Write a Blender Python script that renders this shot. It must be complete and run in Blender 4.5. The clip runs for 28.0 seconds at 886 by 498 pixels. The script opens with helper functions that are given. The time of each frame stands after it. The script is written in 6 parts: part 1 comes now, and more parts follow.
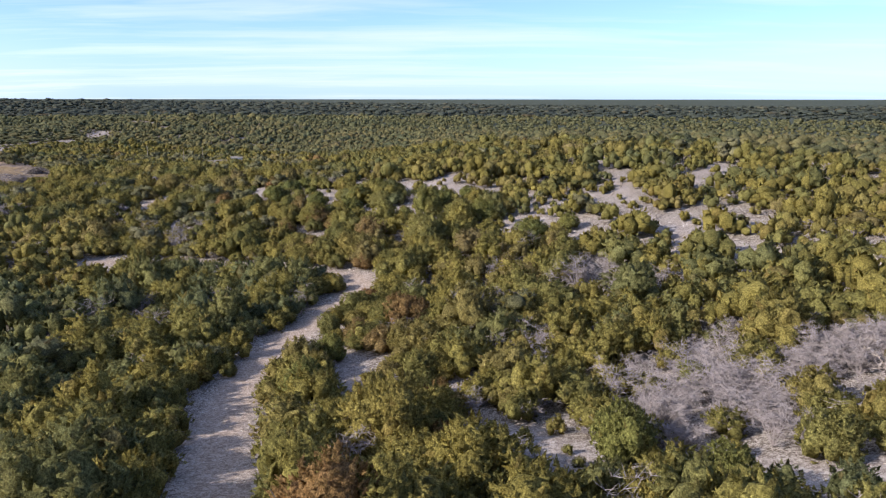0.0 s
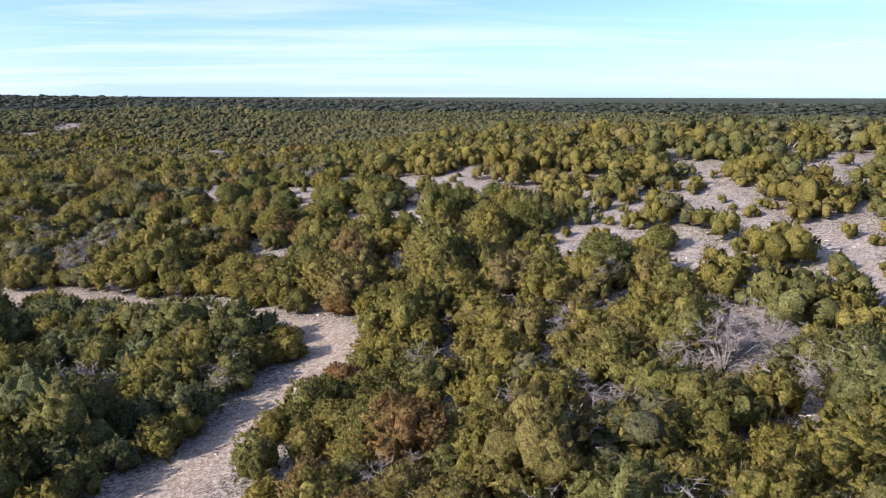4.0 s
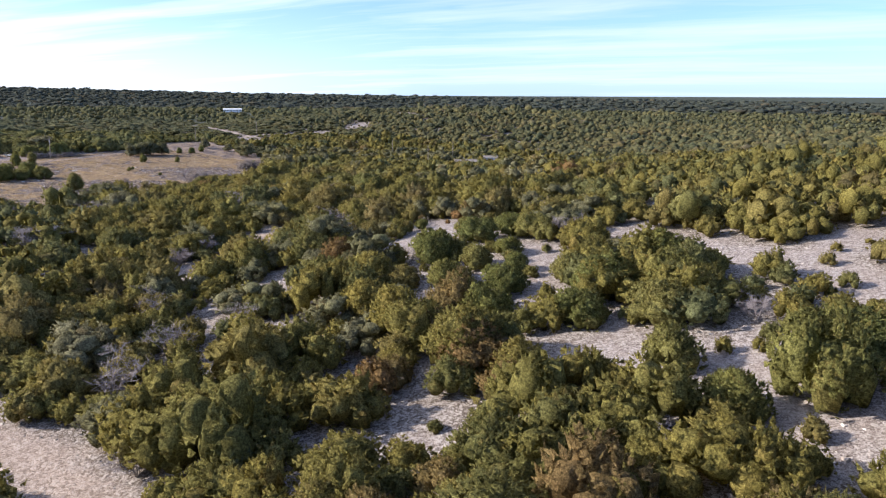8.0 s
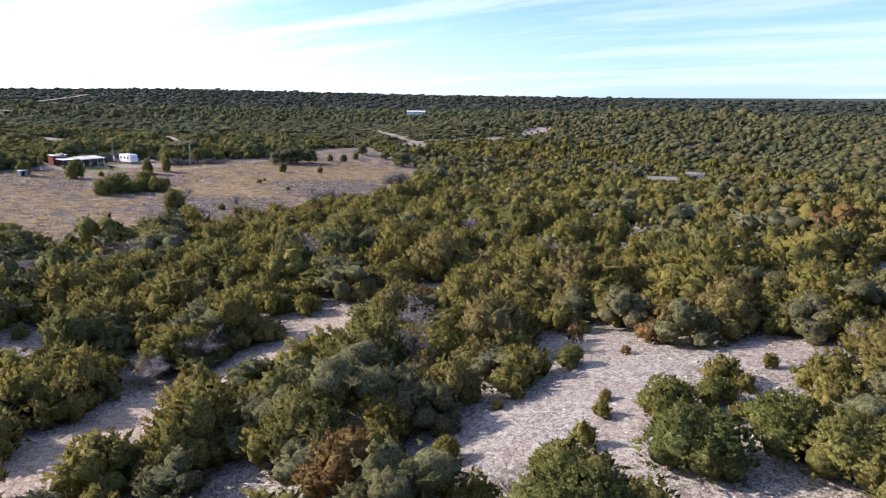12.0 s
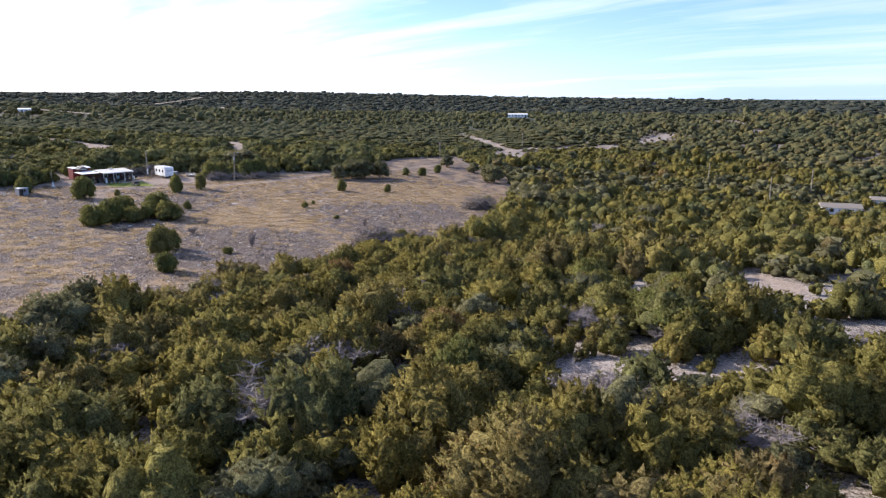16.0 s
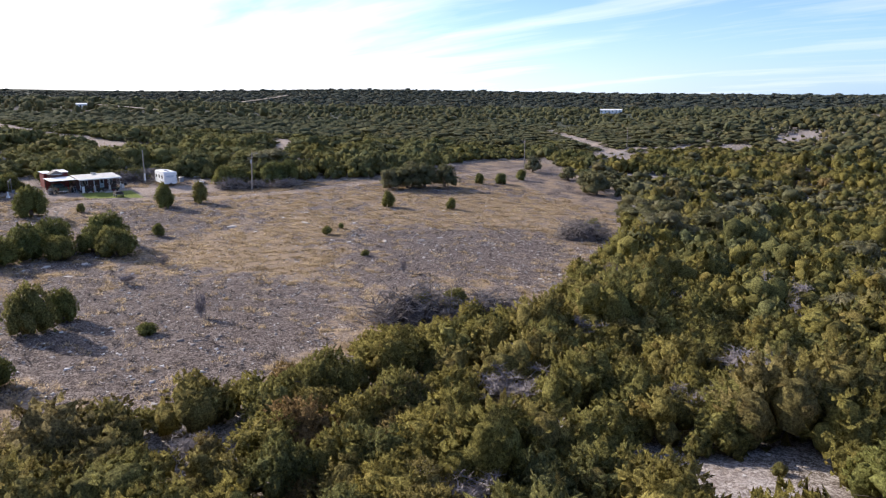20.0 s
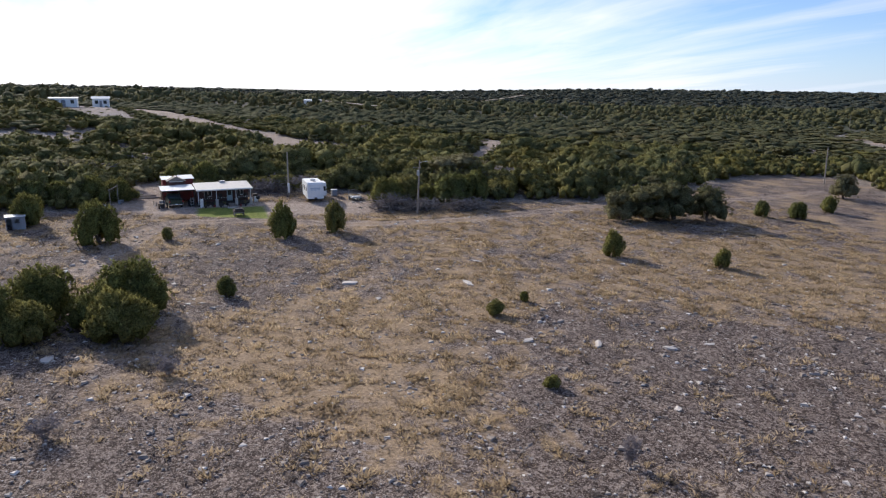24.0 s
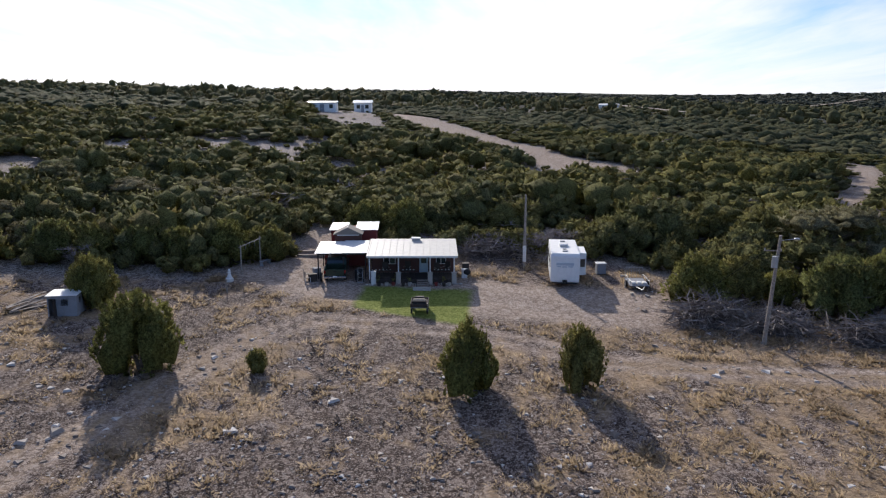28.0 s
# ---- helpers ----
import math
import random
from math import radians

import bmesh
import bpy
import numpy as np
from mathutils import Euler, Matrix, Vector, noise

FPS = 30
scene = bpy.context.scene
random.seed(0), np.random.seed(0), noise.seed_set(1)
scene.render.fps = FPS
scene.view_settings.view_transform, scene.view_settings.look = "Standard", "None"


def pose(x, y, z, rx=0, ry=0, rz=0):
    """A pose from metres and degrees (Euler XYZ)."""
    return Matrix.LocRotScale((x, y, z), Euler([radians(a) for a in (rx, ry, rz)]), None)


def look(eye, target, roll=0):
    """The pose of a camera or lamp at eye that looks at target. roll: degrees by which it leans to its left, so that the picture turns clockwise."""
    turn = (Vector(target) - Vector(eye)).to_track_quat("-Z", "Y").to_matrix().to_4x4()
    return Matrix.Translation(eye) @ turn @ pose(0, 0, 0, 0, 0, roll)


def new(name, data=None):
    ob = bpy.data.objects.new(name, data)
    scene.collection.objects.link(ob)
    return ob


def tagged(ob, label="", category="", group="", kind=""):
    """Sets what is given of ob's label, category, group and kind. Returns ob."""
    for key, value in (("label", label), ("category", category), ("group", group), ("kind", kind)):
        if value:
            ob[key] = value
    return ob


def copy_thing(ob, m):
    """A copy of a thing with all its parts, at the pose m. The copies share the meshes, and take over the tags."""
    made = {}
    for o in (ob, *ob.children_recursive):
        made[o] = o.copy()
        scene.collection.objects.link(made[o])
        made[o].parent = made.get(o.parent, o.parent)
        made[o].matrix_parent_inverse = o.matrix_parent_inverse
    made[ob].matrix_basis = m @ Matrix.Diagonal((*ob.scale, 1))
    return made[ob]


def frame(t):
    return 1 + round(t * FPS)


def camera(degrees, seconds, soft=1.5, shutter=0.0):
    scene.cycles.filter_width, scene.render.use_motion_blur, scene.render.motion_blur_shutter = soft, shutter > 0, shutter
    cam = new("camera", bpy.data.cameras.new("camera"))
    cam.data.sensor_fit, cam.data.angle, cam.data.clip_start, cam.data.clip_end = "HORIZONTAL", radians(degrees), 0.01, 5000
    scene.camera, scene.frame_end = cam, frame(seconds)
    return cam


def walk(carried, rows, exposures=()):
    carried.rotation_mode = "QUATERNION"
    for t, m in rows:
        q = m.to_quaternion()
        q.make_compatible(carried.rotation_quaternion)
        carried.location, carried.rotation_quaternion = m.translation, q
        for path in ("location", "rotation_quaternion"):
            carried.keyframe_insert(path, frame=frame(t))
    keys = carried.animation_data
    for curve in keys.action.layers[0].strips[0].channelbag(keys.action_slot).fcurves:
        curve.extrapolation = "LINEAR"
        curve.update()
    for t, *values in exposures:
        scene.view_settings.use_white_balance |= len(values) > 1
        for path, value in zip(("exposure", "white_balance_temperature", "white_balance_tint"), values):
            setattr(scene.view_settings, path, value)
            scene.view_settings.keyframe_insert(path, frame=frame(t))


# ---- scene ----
cam = camera(64.4, 28.0, soft=1.2)
METRES, EYE, TILT, LEAN, TURN = 345.0, 17.773, 1.5, -4.0, 0.0
ROWS = [
    (0.0, 0.0, 0.0, 0.0, -0.95, -13.59, 3.93),
    (0.5, -0.0006, 0.0126, -0.0002, -0.95, -13.59, 3.9),
    (1.0, -0.0015, 0.0258, -0.0017, -0.92, -13.59, 3.9),
    (1.5, -0.0024, 0.0399, -0.0046, -0.92, -13.58, 3.88),
    (2.0, -0.0033, 0.0548, -0.0081, -0.9, -13.57, 3.87),
    (2.5, -0.0043, 0.0704, -0.012, -0.91, -13.58, 3.85),
    (4.5, -0.0069, 0.1401, -0.0191, -0.87, -13.7, 3.83),
    (5.0, -0.0078, 0.1585, -0.0194, 0.32, -13.61, 3.86),
    (5.5, -0.0084, 0.1771, -0.0199, 4.06, -13.34, 3.97),
    (6.0, -0.0094, 0.1959, -0.0204, 8.97, -13.0, 4.05),
    (6.5, -0.0108, 0.2147, -0.0207, 12.44, -12.75, 4.05),
    (7.0, -0.013, 0.2337, -0.021, 18.3, -12.37, 4.01),
    (7.5, -0.0154, 0.2528, -0.0211, 22.67, -12.1, 4.02),
    (8.0, -0.0192, 0.2712, -0.0212, 22.7, -12.08, 4.03),
    (8.5, -0.0239, 0.2892, -0.0211, 23.1, -12.04, 4.01),
    (9.0, -0.0295, 0.3069, -0.0212, 25.05, -11.89, 4.0),
    (9.5, -0.0355, 0.3243, -0.0214, 27.84, -11.71, 3.94),
    (10.0, -0.042, 0.3415, -0.0217, 29.99, -11.53, 3.96),
    (10.5, -0.0492, 0.3585, -0.0219, 32.15, -11.37, 3.94),
    (11.0, -0.0571, 0.3755, -0.0219, 34.35, -11.19, 3.91),
    (11.5, -0.0655, 0.3919, -0.0219, 36.23, -11.01, 3.88),
    (12.0, -0.074, 0.4068, -0.0217, 38.0, -10.85, 3.86),
    (12.5, -0.0836, 0.4224, -0.0217, 39.92, -10.67, 3.83),
    (14.5, -0.1249, 0.4808, -0.0212, 45.76, -10.2, 3.75),
    (15.0, -0.1368, 0.4951, -0.0208, 46.29, -10.15, 3.76),
    (15.5, -0.1491, 0.5088, -0.0204, 46.3, -10.15, 3.77),
    (16.0, -0.1617, 0.5222, -0.0199, 46.31, -10.11, 3.78),
    (16.5, -0.1746, 0.5352, -0.0195, 46.3, -10.11, 3.79),
    (17.0, -0.1877, 0.5481, -0.0194, 46.3, -10.14, 3.8),
    (17.5, -0.2011, 0.5608, -0.0198, 46.3, -10.17, 3.85),
    (18.0, -0.2147, 0.5734, -0.0211, 46.3, -10.17, 3.87),
    (18.5, -0.2283, 0.5859, -0.0234, 46.31, -10.17, 3.94),
    (19.0, -0.242, 0.5985, -0.0243, 46.55, -10.2, 3.98),
    (19.5, -0.2559, 0.6107, -0.0239, 50.65, -10.0, 3.87),
    (20.0, -0.2692, 0.6235, -0.0236, 53.12, -9.82, 3.77),
    (20.5, -0.2829, 0.6352, -0.0231, 53.14, -9.8, 3.74),
    (21.0, -0.2974, 0.646, -0.0226, 58.43, -9.46, 3.47),
    (21.5, -0.3118, 0.6571, -0.022, 65.19, -9.05, 3.12),
    (23.5, -0.3726, 0.6942, -0.0241, 67.2, -8.84, 2.96),
    (24.0, -0.3895, 0.7015, -0.0237, 71.9, -8.69, 2.68),
    (24.5, -0.4064, 0.7089, -0.0229, 80.4, -8.38, 2.1),
    (25.0, -0.4235, 0.7152, -0.022, 86.92, -8.2, 1.59),
    (25.5, -0.4407, 0.7208, -0.0209, 91.35, -8.1, 1.28),
    (26.0, -0.4581, 0.7246, -0.0198, 91.45, -8.07, 1.24),
    (26.5, -0.4756, 0.7274, -0.0185, 91.53, -8.05, 1.24),
    (27.0, -0.4934, 0.7289, -0.0173, 94.9, -7.93, 1.03),
    (27.5, -0.511, 0.7303, -0.0158, 95.61, -7.83, 0.99),
    (28.0, -0.5271, 0.7308, -0.0143, 95.67, -7.61, 0.99),
]
walk(cam, [(t, pose(0, 0, EYE, TILT, LEAN, TURN) @ pose(METRES * x, METRES * y, METRES * z, 90 + pitch, roll, yaw)) for t, x, y, z, yaw, pitch, roll in ROWS],
     [(0.0, 0.72, 6300, 15), (8.0, 0.80, 6300, 15), (15.0, 0.78, 6350, 15), (19.0, 0.68, 6350, 15), (21.5, 0.40, 6350, 14), (25.0, 0.12, 6350, 13), (28.0, 0.02, 6350, 13)])

# ---- light ----
SUN_TO = Vector((-0.92, -0.39, 0.0)).normalized()
SUN_ELEV = radians(27.0)
SUN_DIR = Vector((SUN_TO.x * math.cos(SUN_ELEV), SUN_TO.y * math.cos(SUN_ELEV), math.sin(SUN_ELEV)))
SKY_STRENGTH, SUN_STRENGTH = 0.105, 4.8

sun = new("sun", bpy.data.lights.new("sun", "SUN"))
sun.data.energy, sun.data.angle, sun.data.color = SUN_STRENGTH, radians(0.6), (1.0, 0.93, 0.82)
sun.matrix_world = look(SUN_DIR * 300, (0, 0, 0))


class Nodes:
    """Short hand for building a node tree."""
    def __init__(self, tree):
        self.tree = tree
        tree.nodes.clear()

    def add(self, kind, inputs=None, **props):
        n = self.tree.nodes.new(kind)
        for k, v in props.items():
            setattr(n, k, v)
        for k, v in (inputs or {}).items():
            if isinstance(v, bpy.types.NodeSocket):
                self.tree.links.new(v, n.inputs[k])
            else:
                n.inputs[k].default_value = v
        return n

    def math(self, op, a, b=0.0, clamp=False):
        return self.add("ShaderNodeMath", {0: a, 1: b}, operation=op, use_clamp=clamp).outputs[0]

    def mix(self, fac, a, b, blend="MIX"):
        n = self.add("ShaderNodeMix", data_type="RGBA", blend_type=blend)
        for i, v in ((0, fac), (6, a), (7, b)):
            if isinstance(v, bpy.types.NodeSocket):
                self.tree.links.new(v, n.inputs[i])
            else:
                n.inputs[i].default_value = v if i == 0 else (*v[:3], 1.0)
        return n.outputs[2]

    def noise(self, vec, scale, detail=4.0, rough=0.55, out="Fac"):
        ins = {"Scale": scale, "Detail": detail, "Roughness": rough}
        if vec is not None:
            ins["Vector"] = vec
        return self.add("ShaderNodeTexNoise", ins).outputs[out]

    def ramp(self, fac, stops):
        n = self.add("ShaderNodeValToRGB", {"Fac": fac})
        e = n.color_ramp.elements
        while len(e) < len(stops):
            e.new(0.5)
        for el, (p, c) in zip(e, stops):
            el.position, el.color = p, (*c, 1.0) if len(c) == 3 else c
        return n.outputs["Color"]

    def span(self, v, a, b, c=0.0, d=1.0):
        return self.add("ShaderNodeMapRange", {0: v, 1: a, 2: b, 3: c, 4: d}).outputs[0]


world = bpy.data.worlds.new("sky")
scene.world = world
world.use_nodes = True
W = Nodes(world.node_tree)
sky = W.add("ShaderNodeTexSky", sky_type="NISHITA", sun_disc=False, sun_elevation=SUN_ELEV,
            sun_rotation=math.atan2(SUN_TO.x, SUN_TO.y), altitude=600.0, air_density=1.0, dust_density=0.15, ozone_density=2.5)
gen = W.add("ShaderNodeTexCoord").outputs["Generated"]
sep = W.add("ShaderNodeSeparateXYZ", {0: gen})
zz = W.math("ADD", W.math("MAXIMUM", sep.outputs[2], 0.0), 0.07)
plane = W.add("ShaderNodeCombineXYZ", {0: W.math("DIVIDE", sep.outputs[0], zz), 1: W.math("DIVIDE", sep.outputs[1], zz)}).outputs[0]
turned = W.add("ShaderNodeMapping", {"Vector": plane, "Rotation": (0, 0, radians(-22)), "Scale": (0.22, 1.0, 1.0)}).outputs[0]
warp = W.noise(plane, 0.35, 3.0, 0.5, "Color")
bent = W.add("ShaderNodeVectorMath", {0: turned, 1: W.add("ShaderNodeVectorMath", {0: warp, 1: (0.9, 0.9, 0.9)}, operation="MULTIPLY").outputs[0]}, operation="ADD").outputs[0]
streak = W.noise(bent, 0.75, 7.0, 0.58)
sunward = W.add("ShaderNodeVectorMath", {0: gen, 1: tuple(SUN_TO)}, operation="DOT_PRODUCT").outputs["Value"]
veil = W.span(sunward, 0.35, 0.85, 0.0, 0.5)
cover = W.span(W.math("ADD", streak, W.math("MULTIPLY", veil, 0.45)), 0.48, 0.76)
cloud = W.mix(W.span(sunward, -0.2, 1.0), (5.6, 6.3, 7.4), (11.5, 11.3, 10.9))
blue = W.mix(1.0, sky.outputs[0], (0.80, 0.965, 1.30), "MULTIPLY")
low = W.math("POWER", 2.718, W.math("MULTIPLY", W.math("MAXIMUM", sep.outputs[2], 0.0), -16.0))
hazy = W.mix(W.math("MULTIPLY", low, 0.80), blue, W.mix(W.span(sunward, 0.0, 0.95), (3.2, 4.75, 6.9), (10.0, 10.3, 10.7)))
full = W.mix(W.math("MULTIPLY", cover, 0.85), hazy, cloud)
bg = W.add("ShaderNodeBackground", {"Color": full, "Strength": SKY_STRENGTH})
W.add("ShaderNodeOutputWorld", {"Surface": bg.outputs[0]})

# ---- the plan ----
# Gentle hills: x, y, radius, height, over a base level.
BASE = 16.09
HILLS = [
    (-240, 170, 55, -2.2), (-240, 225, 55, -4), (-240, 280, 55, 0.8), (-185, 170, 55, -1.3), (-185, 225, 55, -2.8),
    (-185, 280, 55, 1.2), (-130, 115, 55, -2.2), (-130, 170, 55, -2.3), (-130, 225, 55, -2.7), (-130, 280, 55, 0.3),
    (-75, 60, 55, -5.6), (-75, 115, 55, -4.7), (-75, 170, 55, -2.3), (-75, 225, 55, -1.8), (-75, 280, 55, -0.2),
    (-20, 60, 55, -7.2), (-20, 115, 55, -4.5), (-20, 170, 55, -0.9), (-20, 225, 55, -0.7), (35, 60, 55, -5.4),
    (35, 115, 55, -0.5), (35, 170, 55, 3),
    (-37, 175, 13, 1.4), (-93, 247, 12, 1.7), (-78.5, 170.6, 10, -1.7), (24, 149, 10, -1.4), (15, 53, 14, -1.2),
]

RIDGES = [
    (-330, 215, 110, -0.4), (-420, 150, 140, -7.6), (-366, 207, 34, 3.9), (-210, 540, 110, 20.4), (-340, 500, 160, -17.3), (-110, 370, 110, -21.2),
    (40, 380, 130, 11), (150, 180, 130, -0.7), (-520, 740, 220, 1.7), (-700, 350, 280, 2.2), (0, 700, 300, -8.8),
    (400, 500, 350, -24.4), (-1000, 700, 450, -9.5), (-600, 1100, 450, -9.9), (-100, 1300, 450, -8.2), (600, 1200, 500, -7.9),
    (-2000, 600, 700, -60.6), (-1700, 1800, 700, 3.8), (-600, 2600, 800, -8.5), (700, 2600, 800, -18.9), (1900, 2000, 800, -15),
    (-2600, 200, 800, 58.1), (-900, -300, 600, 6.4), (-2300, 1400, 500, 29.7),
]


def height(x, y):
    """The ground's height at arrays x, y."""
    z = np.full(np.shape(x), BASE, dtype=float)
    for cx, cy, r, h in HILLS + RIDGES:
        z += h * np.exp(-((x - cx) ** 2 + (y - cy) ** 2) / (2.0 * r * r))
    return z


def ground(x, y):
    return float(height(np.array([x]), np.array([y]))[0])


# Lines of open ground: half width, then the points that the middle follows.
ROADS = [
    (2.2, (-9, 15), (-12.8, 37.5), (-17, 52), (-19, 67), (-17, 83), (-14.5, 90), (-10.5, 98), (-11.5, 106), (-21, 110.6), (-29, 116), (-37, 118.3), (-47, 122), (-60, 123)),
    (2.9, (-71, 199), (-72.6, 191), (-74, 184), (-71.5, 180), (-72, 172.5), (-70.8, 163.6), (-67, 155)),
    (6.5, (-440, 195), (-400, 209), (-350, 234), (-330, 248), (-310, 262), (-302, 270)),
    (2.2, (-336, 324), (-311, 314), (-298, 307), (-279, 296), (-254, 296)),
    (2.6, (-427, 575), (-374, 502), (-346, 472), (-295, 434), (-261, 411), (-252, 407)),
    (2.0, (-252, 407), (-245, 420), (-232, 430), (-218, 436)),
    (1.6, (-244, 233.0), (-250, 232.6), (-257, 232.0)),
    (2.4, (-95, 276), (-91, 274), (-87, 270), (-86.5, 259)),
]
CLEARINGS = [
    (1.7, (-46, 184.5), (-40, 179), (-38, 171)), (0.9, (-43, 186), (-36, 185), (-30, 184.5)), (1.2, (-103, 252), (-97.5, 255), (-94.5, 247.5)), (1.5, (-96, 262), (-93, 267)),
    (1.3, (-10.3, 73), (-6.6, 61)), (1.6, (-1, 57.6), (2, 60.3)), (2.5, (6, 48), (12.5, 39.5), (20.7, 37), (28, 34), (40, 28)),
    (2.4, (23.2, 133.3), (17.3, 121)), (1.7, (38.2, 150.7), (36.5, 130.7), (35.3, 112)), (2.2, (41.4, 112.6), (34.9, 99.8)),
    (2.2, (47.5, 108.4), (49, 104)), (2.6, (55.8, 145.7), (60, 143)), (2.6, (70, 127), (75, 121)), (2.6, (21, 118), (15, 120.5)), (2.2, (22.4, 113.5), (25, 110)),
    (3.0, (-6.5, 166), (0.2, 162.3), (6.7, 152), (10, 150)), (1.7, (-4, 145.6), (-9.4, 139.7)), (1.5, (-22.8, 154), (-30.5, 157)),
    (3.0, (-42.6, 182), (-42.2, 175), (-44.9, 168)), (1.9, (-38, 174), (-34.7, 170), (-26.5, 168)), (1.6, (-35, 160), (-31, 155)),
    (1.6, (-25.7, 167), (-22, 152.7), (-24.3, 146)), (3.2, (-14.6, 141.6), (-4, 142), (-2.3, 136), (1.5, 133)), (2.2, (1, 163), (5, 171)),
    (1.8, (-19, 173), (-20, 176)), (2.0, (-17, 192), (-15, 195)), (1.0, (-20.5, 129), (-24, 129.4)), (1.9, (-37, 160.5), (-29.7, 162), (-24.5, 165.5)),
    (2.6, (-25, 228), (-33.4, 215)), (4.5, (-84, 393), (-78, 386)), (4.5, (-31, 372), (-27, 368)), (5.5, (-26, 351), (-18, 347)), (1.8, (-91, 162), (-93, 165)),
    (2.8, (-70, 254), (-66.7, 244)), (2.4, (-60, 213), (-61, 216)), (3.2, (-110.0, 247.0), (-104.5, 247.5)), (3.0, (-99, 254), (-96, 259)),
    (2.2, (-86.8, 225), (-85, 227)), (2.2, (-94.5, 213.5), (-93, 215)), (2.6, (-78.4, 229.5), (-77, 232)), (2.5, (-77.5, 247), (-76, 249)), (1.5, (-52.5, 159.5), (-54.8, 150)),
    (6.5, (103, 335), (136, 317)), (5.0, (55, 455), (66, 448)), (6.5, (-368, 207), (-352, 213), (-340, 216)), (4.5, (-299, 187), (-294, 187)), (3.2, (-271, 184), (-268, 185)),
    (3.2, (-302, 211), (-298, 214)), (1.7, (-295, 224), (-291, 226)), (1.8, (-274, 272), (-270, 273)), (1.3, (-256, 273), (-252, 272)), (6.0, (-223, 540), (-218, 530)),
    (2.4, (-300, 255), (-296, 257)), (2.6, (-114, 362), (-112, 368), (-106, 386)), (9.0, (-540, 749), (-528, 741)),
    (3.6, (-250, 405), (-238, 396), (-233, 380)), (5.0, (-213, 371), (-208, 373)), (5.0, (-216, 458), (-217, 475)), (6.0, (-211, 516), (-205, 520)), (2.4, (-264, 298), (-250, 300)),
    (16.0, (-530, 741), (-500, 705)), (4.0, (-306, 199), (-304, 211), (-309, 214)), (4.0, (-269, 182), (-272, 183)), (1.5, (-50, 186.5), (-46, 188)), (1.5, (-36, 188), (-34, 189)),
    (2.0, (-33, 178), (-31, 174)), (0.7, (-53, 143.5), (-52, 144.5)), (0.7, (-45.4, 136), (-44.5, 137)), (0.7, (-13.4, 147.3), (-13, 149)), (0.7, (-42.7, 144.5), (-43.5, 145)),
    (0.7, (-55.3, 160.3), (-54, 158)), (1.6, (-7.3, 170.3), (-10.5, 167.7), (-16, 173)), (1.4, (22, 121), (29, 113), (31, 113)), (1.5, (28.5, 138), (33.6, 136)), (1.6, (44, 150), (46, 152)),
    (2.0, (13.9, 125), (16, 127)), (2.5, (24.4, 176), (26, 178)), (2.2, (20, 147), (10, 146.4)), (1.5, (-66.3, 179), (-67, 178)), (2.0, (-91, 262), (-91.6, 271)), (1.8, (-91, 247.4), (-92.5, 239)), (2.0, (-82.8, 281), (-82, 257)),
]
FIELD = [(-131, 184), (-131, 207), (-137, 216), (-139, 228), (-138, 237), (-142, 250), (-141.5, 261), (-147, 272), (-155, 287), (-168, 310), (-178, 320), (-190, 338),
         (-205, 350), (-222, 357), (-252, 373), (-257, 352), (-250, 338), (-236, 310), (-233, 298), (-236, 285), (-238, 275), (-242, 267), (-249, 262), (-250, 247),
         (-249, 236), (-241.5, 229.8), (-238, 222), (-235.5, 210), (-233, 198), (-226, 184)]


def line_dist(px, py, pts):
    d = np.full(px.shape, 1e9)
    for (x0, y0), (x1, y1) in zip(pts, pts[1:]):
        dx, dy = x1 - x0, y1 - y0
        t = np.clip(((px - x0) * dx + (py - y0) * dy) / (dx * dx + dy * dy + 1e-9), 0, 1)
        d = np.minimum(d, np.hypot(px - x0 - t * dx, py - y0 - t * dy))
    return d


def polygon_side(px, py, poly):
    """Distance to the polygon's edge, positive inside."""
    inside = np.zeros(px.shape, dtype=bool)
    for (x0, y0), (x1, y1) in zip(poly, poly[1:] + poly[:1]):
        cross = (y0 > py) != (y1 > py)
        inside ^= cross & (px < (x1 - x0) * (py - y0) / (y1 - y0 + 1e-12) + x0)
    return np.where(inside, 1, -1) * line_dist(px, py, poly + poly[:1])


def road_side(px, py):
    return np.max([w - line_dist(px, py, list(p)) for w, *p in ROADS], axis=0)


def clearing_side(px, py):
    return np.max([w + 0.5 - line_dist(px, py, list(p)) for w, *p in CLEARINGS], axis=0)


def wobble(x, y, scale, seed):
    """A cheap smooth noise from -1 to 1 on arrays."""
    r = np.random.RandomState(seed)
    v = np.zeros(np.shape(x))
    for i in range(5):
        a, p, k = r.uniform(0, 6.28), r.uniform(0, 6.28), r.uniform(0.6, 1.8) / scale
        v += np.sin((x * math.cos(a) + y * math.sin(a)) * k * 6.28 + p)
    return v / 5.0


FLIGHT = [(0, 0), (-2, 55), (-8, 85), (-25, 140), (-60, 180), (-92, 215), (-150, 248), (-228, 258)]


def gaps(px, py):
    """Scattered stony openings in the farther woods, positive inside."""
    v = wobble(px, py, 34, 61) + 0.8 * wobble(px, py, 15, 62) + 0.15 * np.clip((px - 20) / 60, 0, 1) + (-0.5) * np.clip((-250 - px) / 20, 0, 1)
    return np.where(line_dist(px, py, FLIGHT) > 48, (v - 0.74) * 9.0, -9.0)


# ---- materials ----
def material(name):
    m = bpy.data.materials.new(name)
    m.use_nodes = True
    return m, Nodes(m.node_tree)


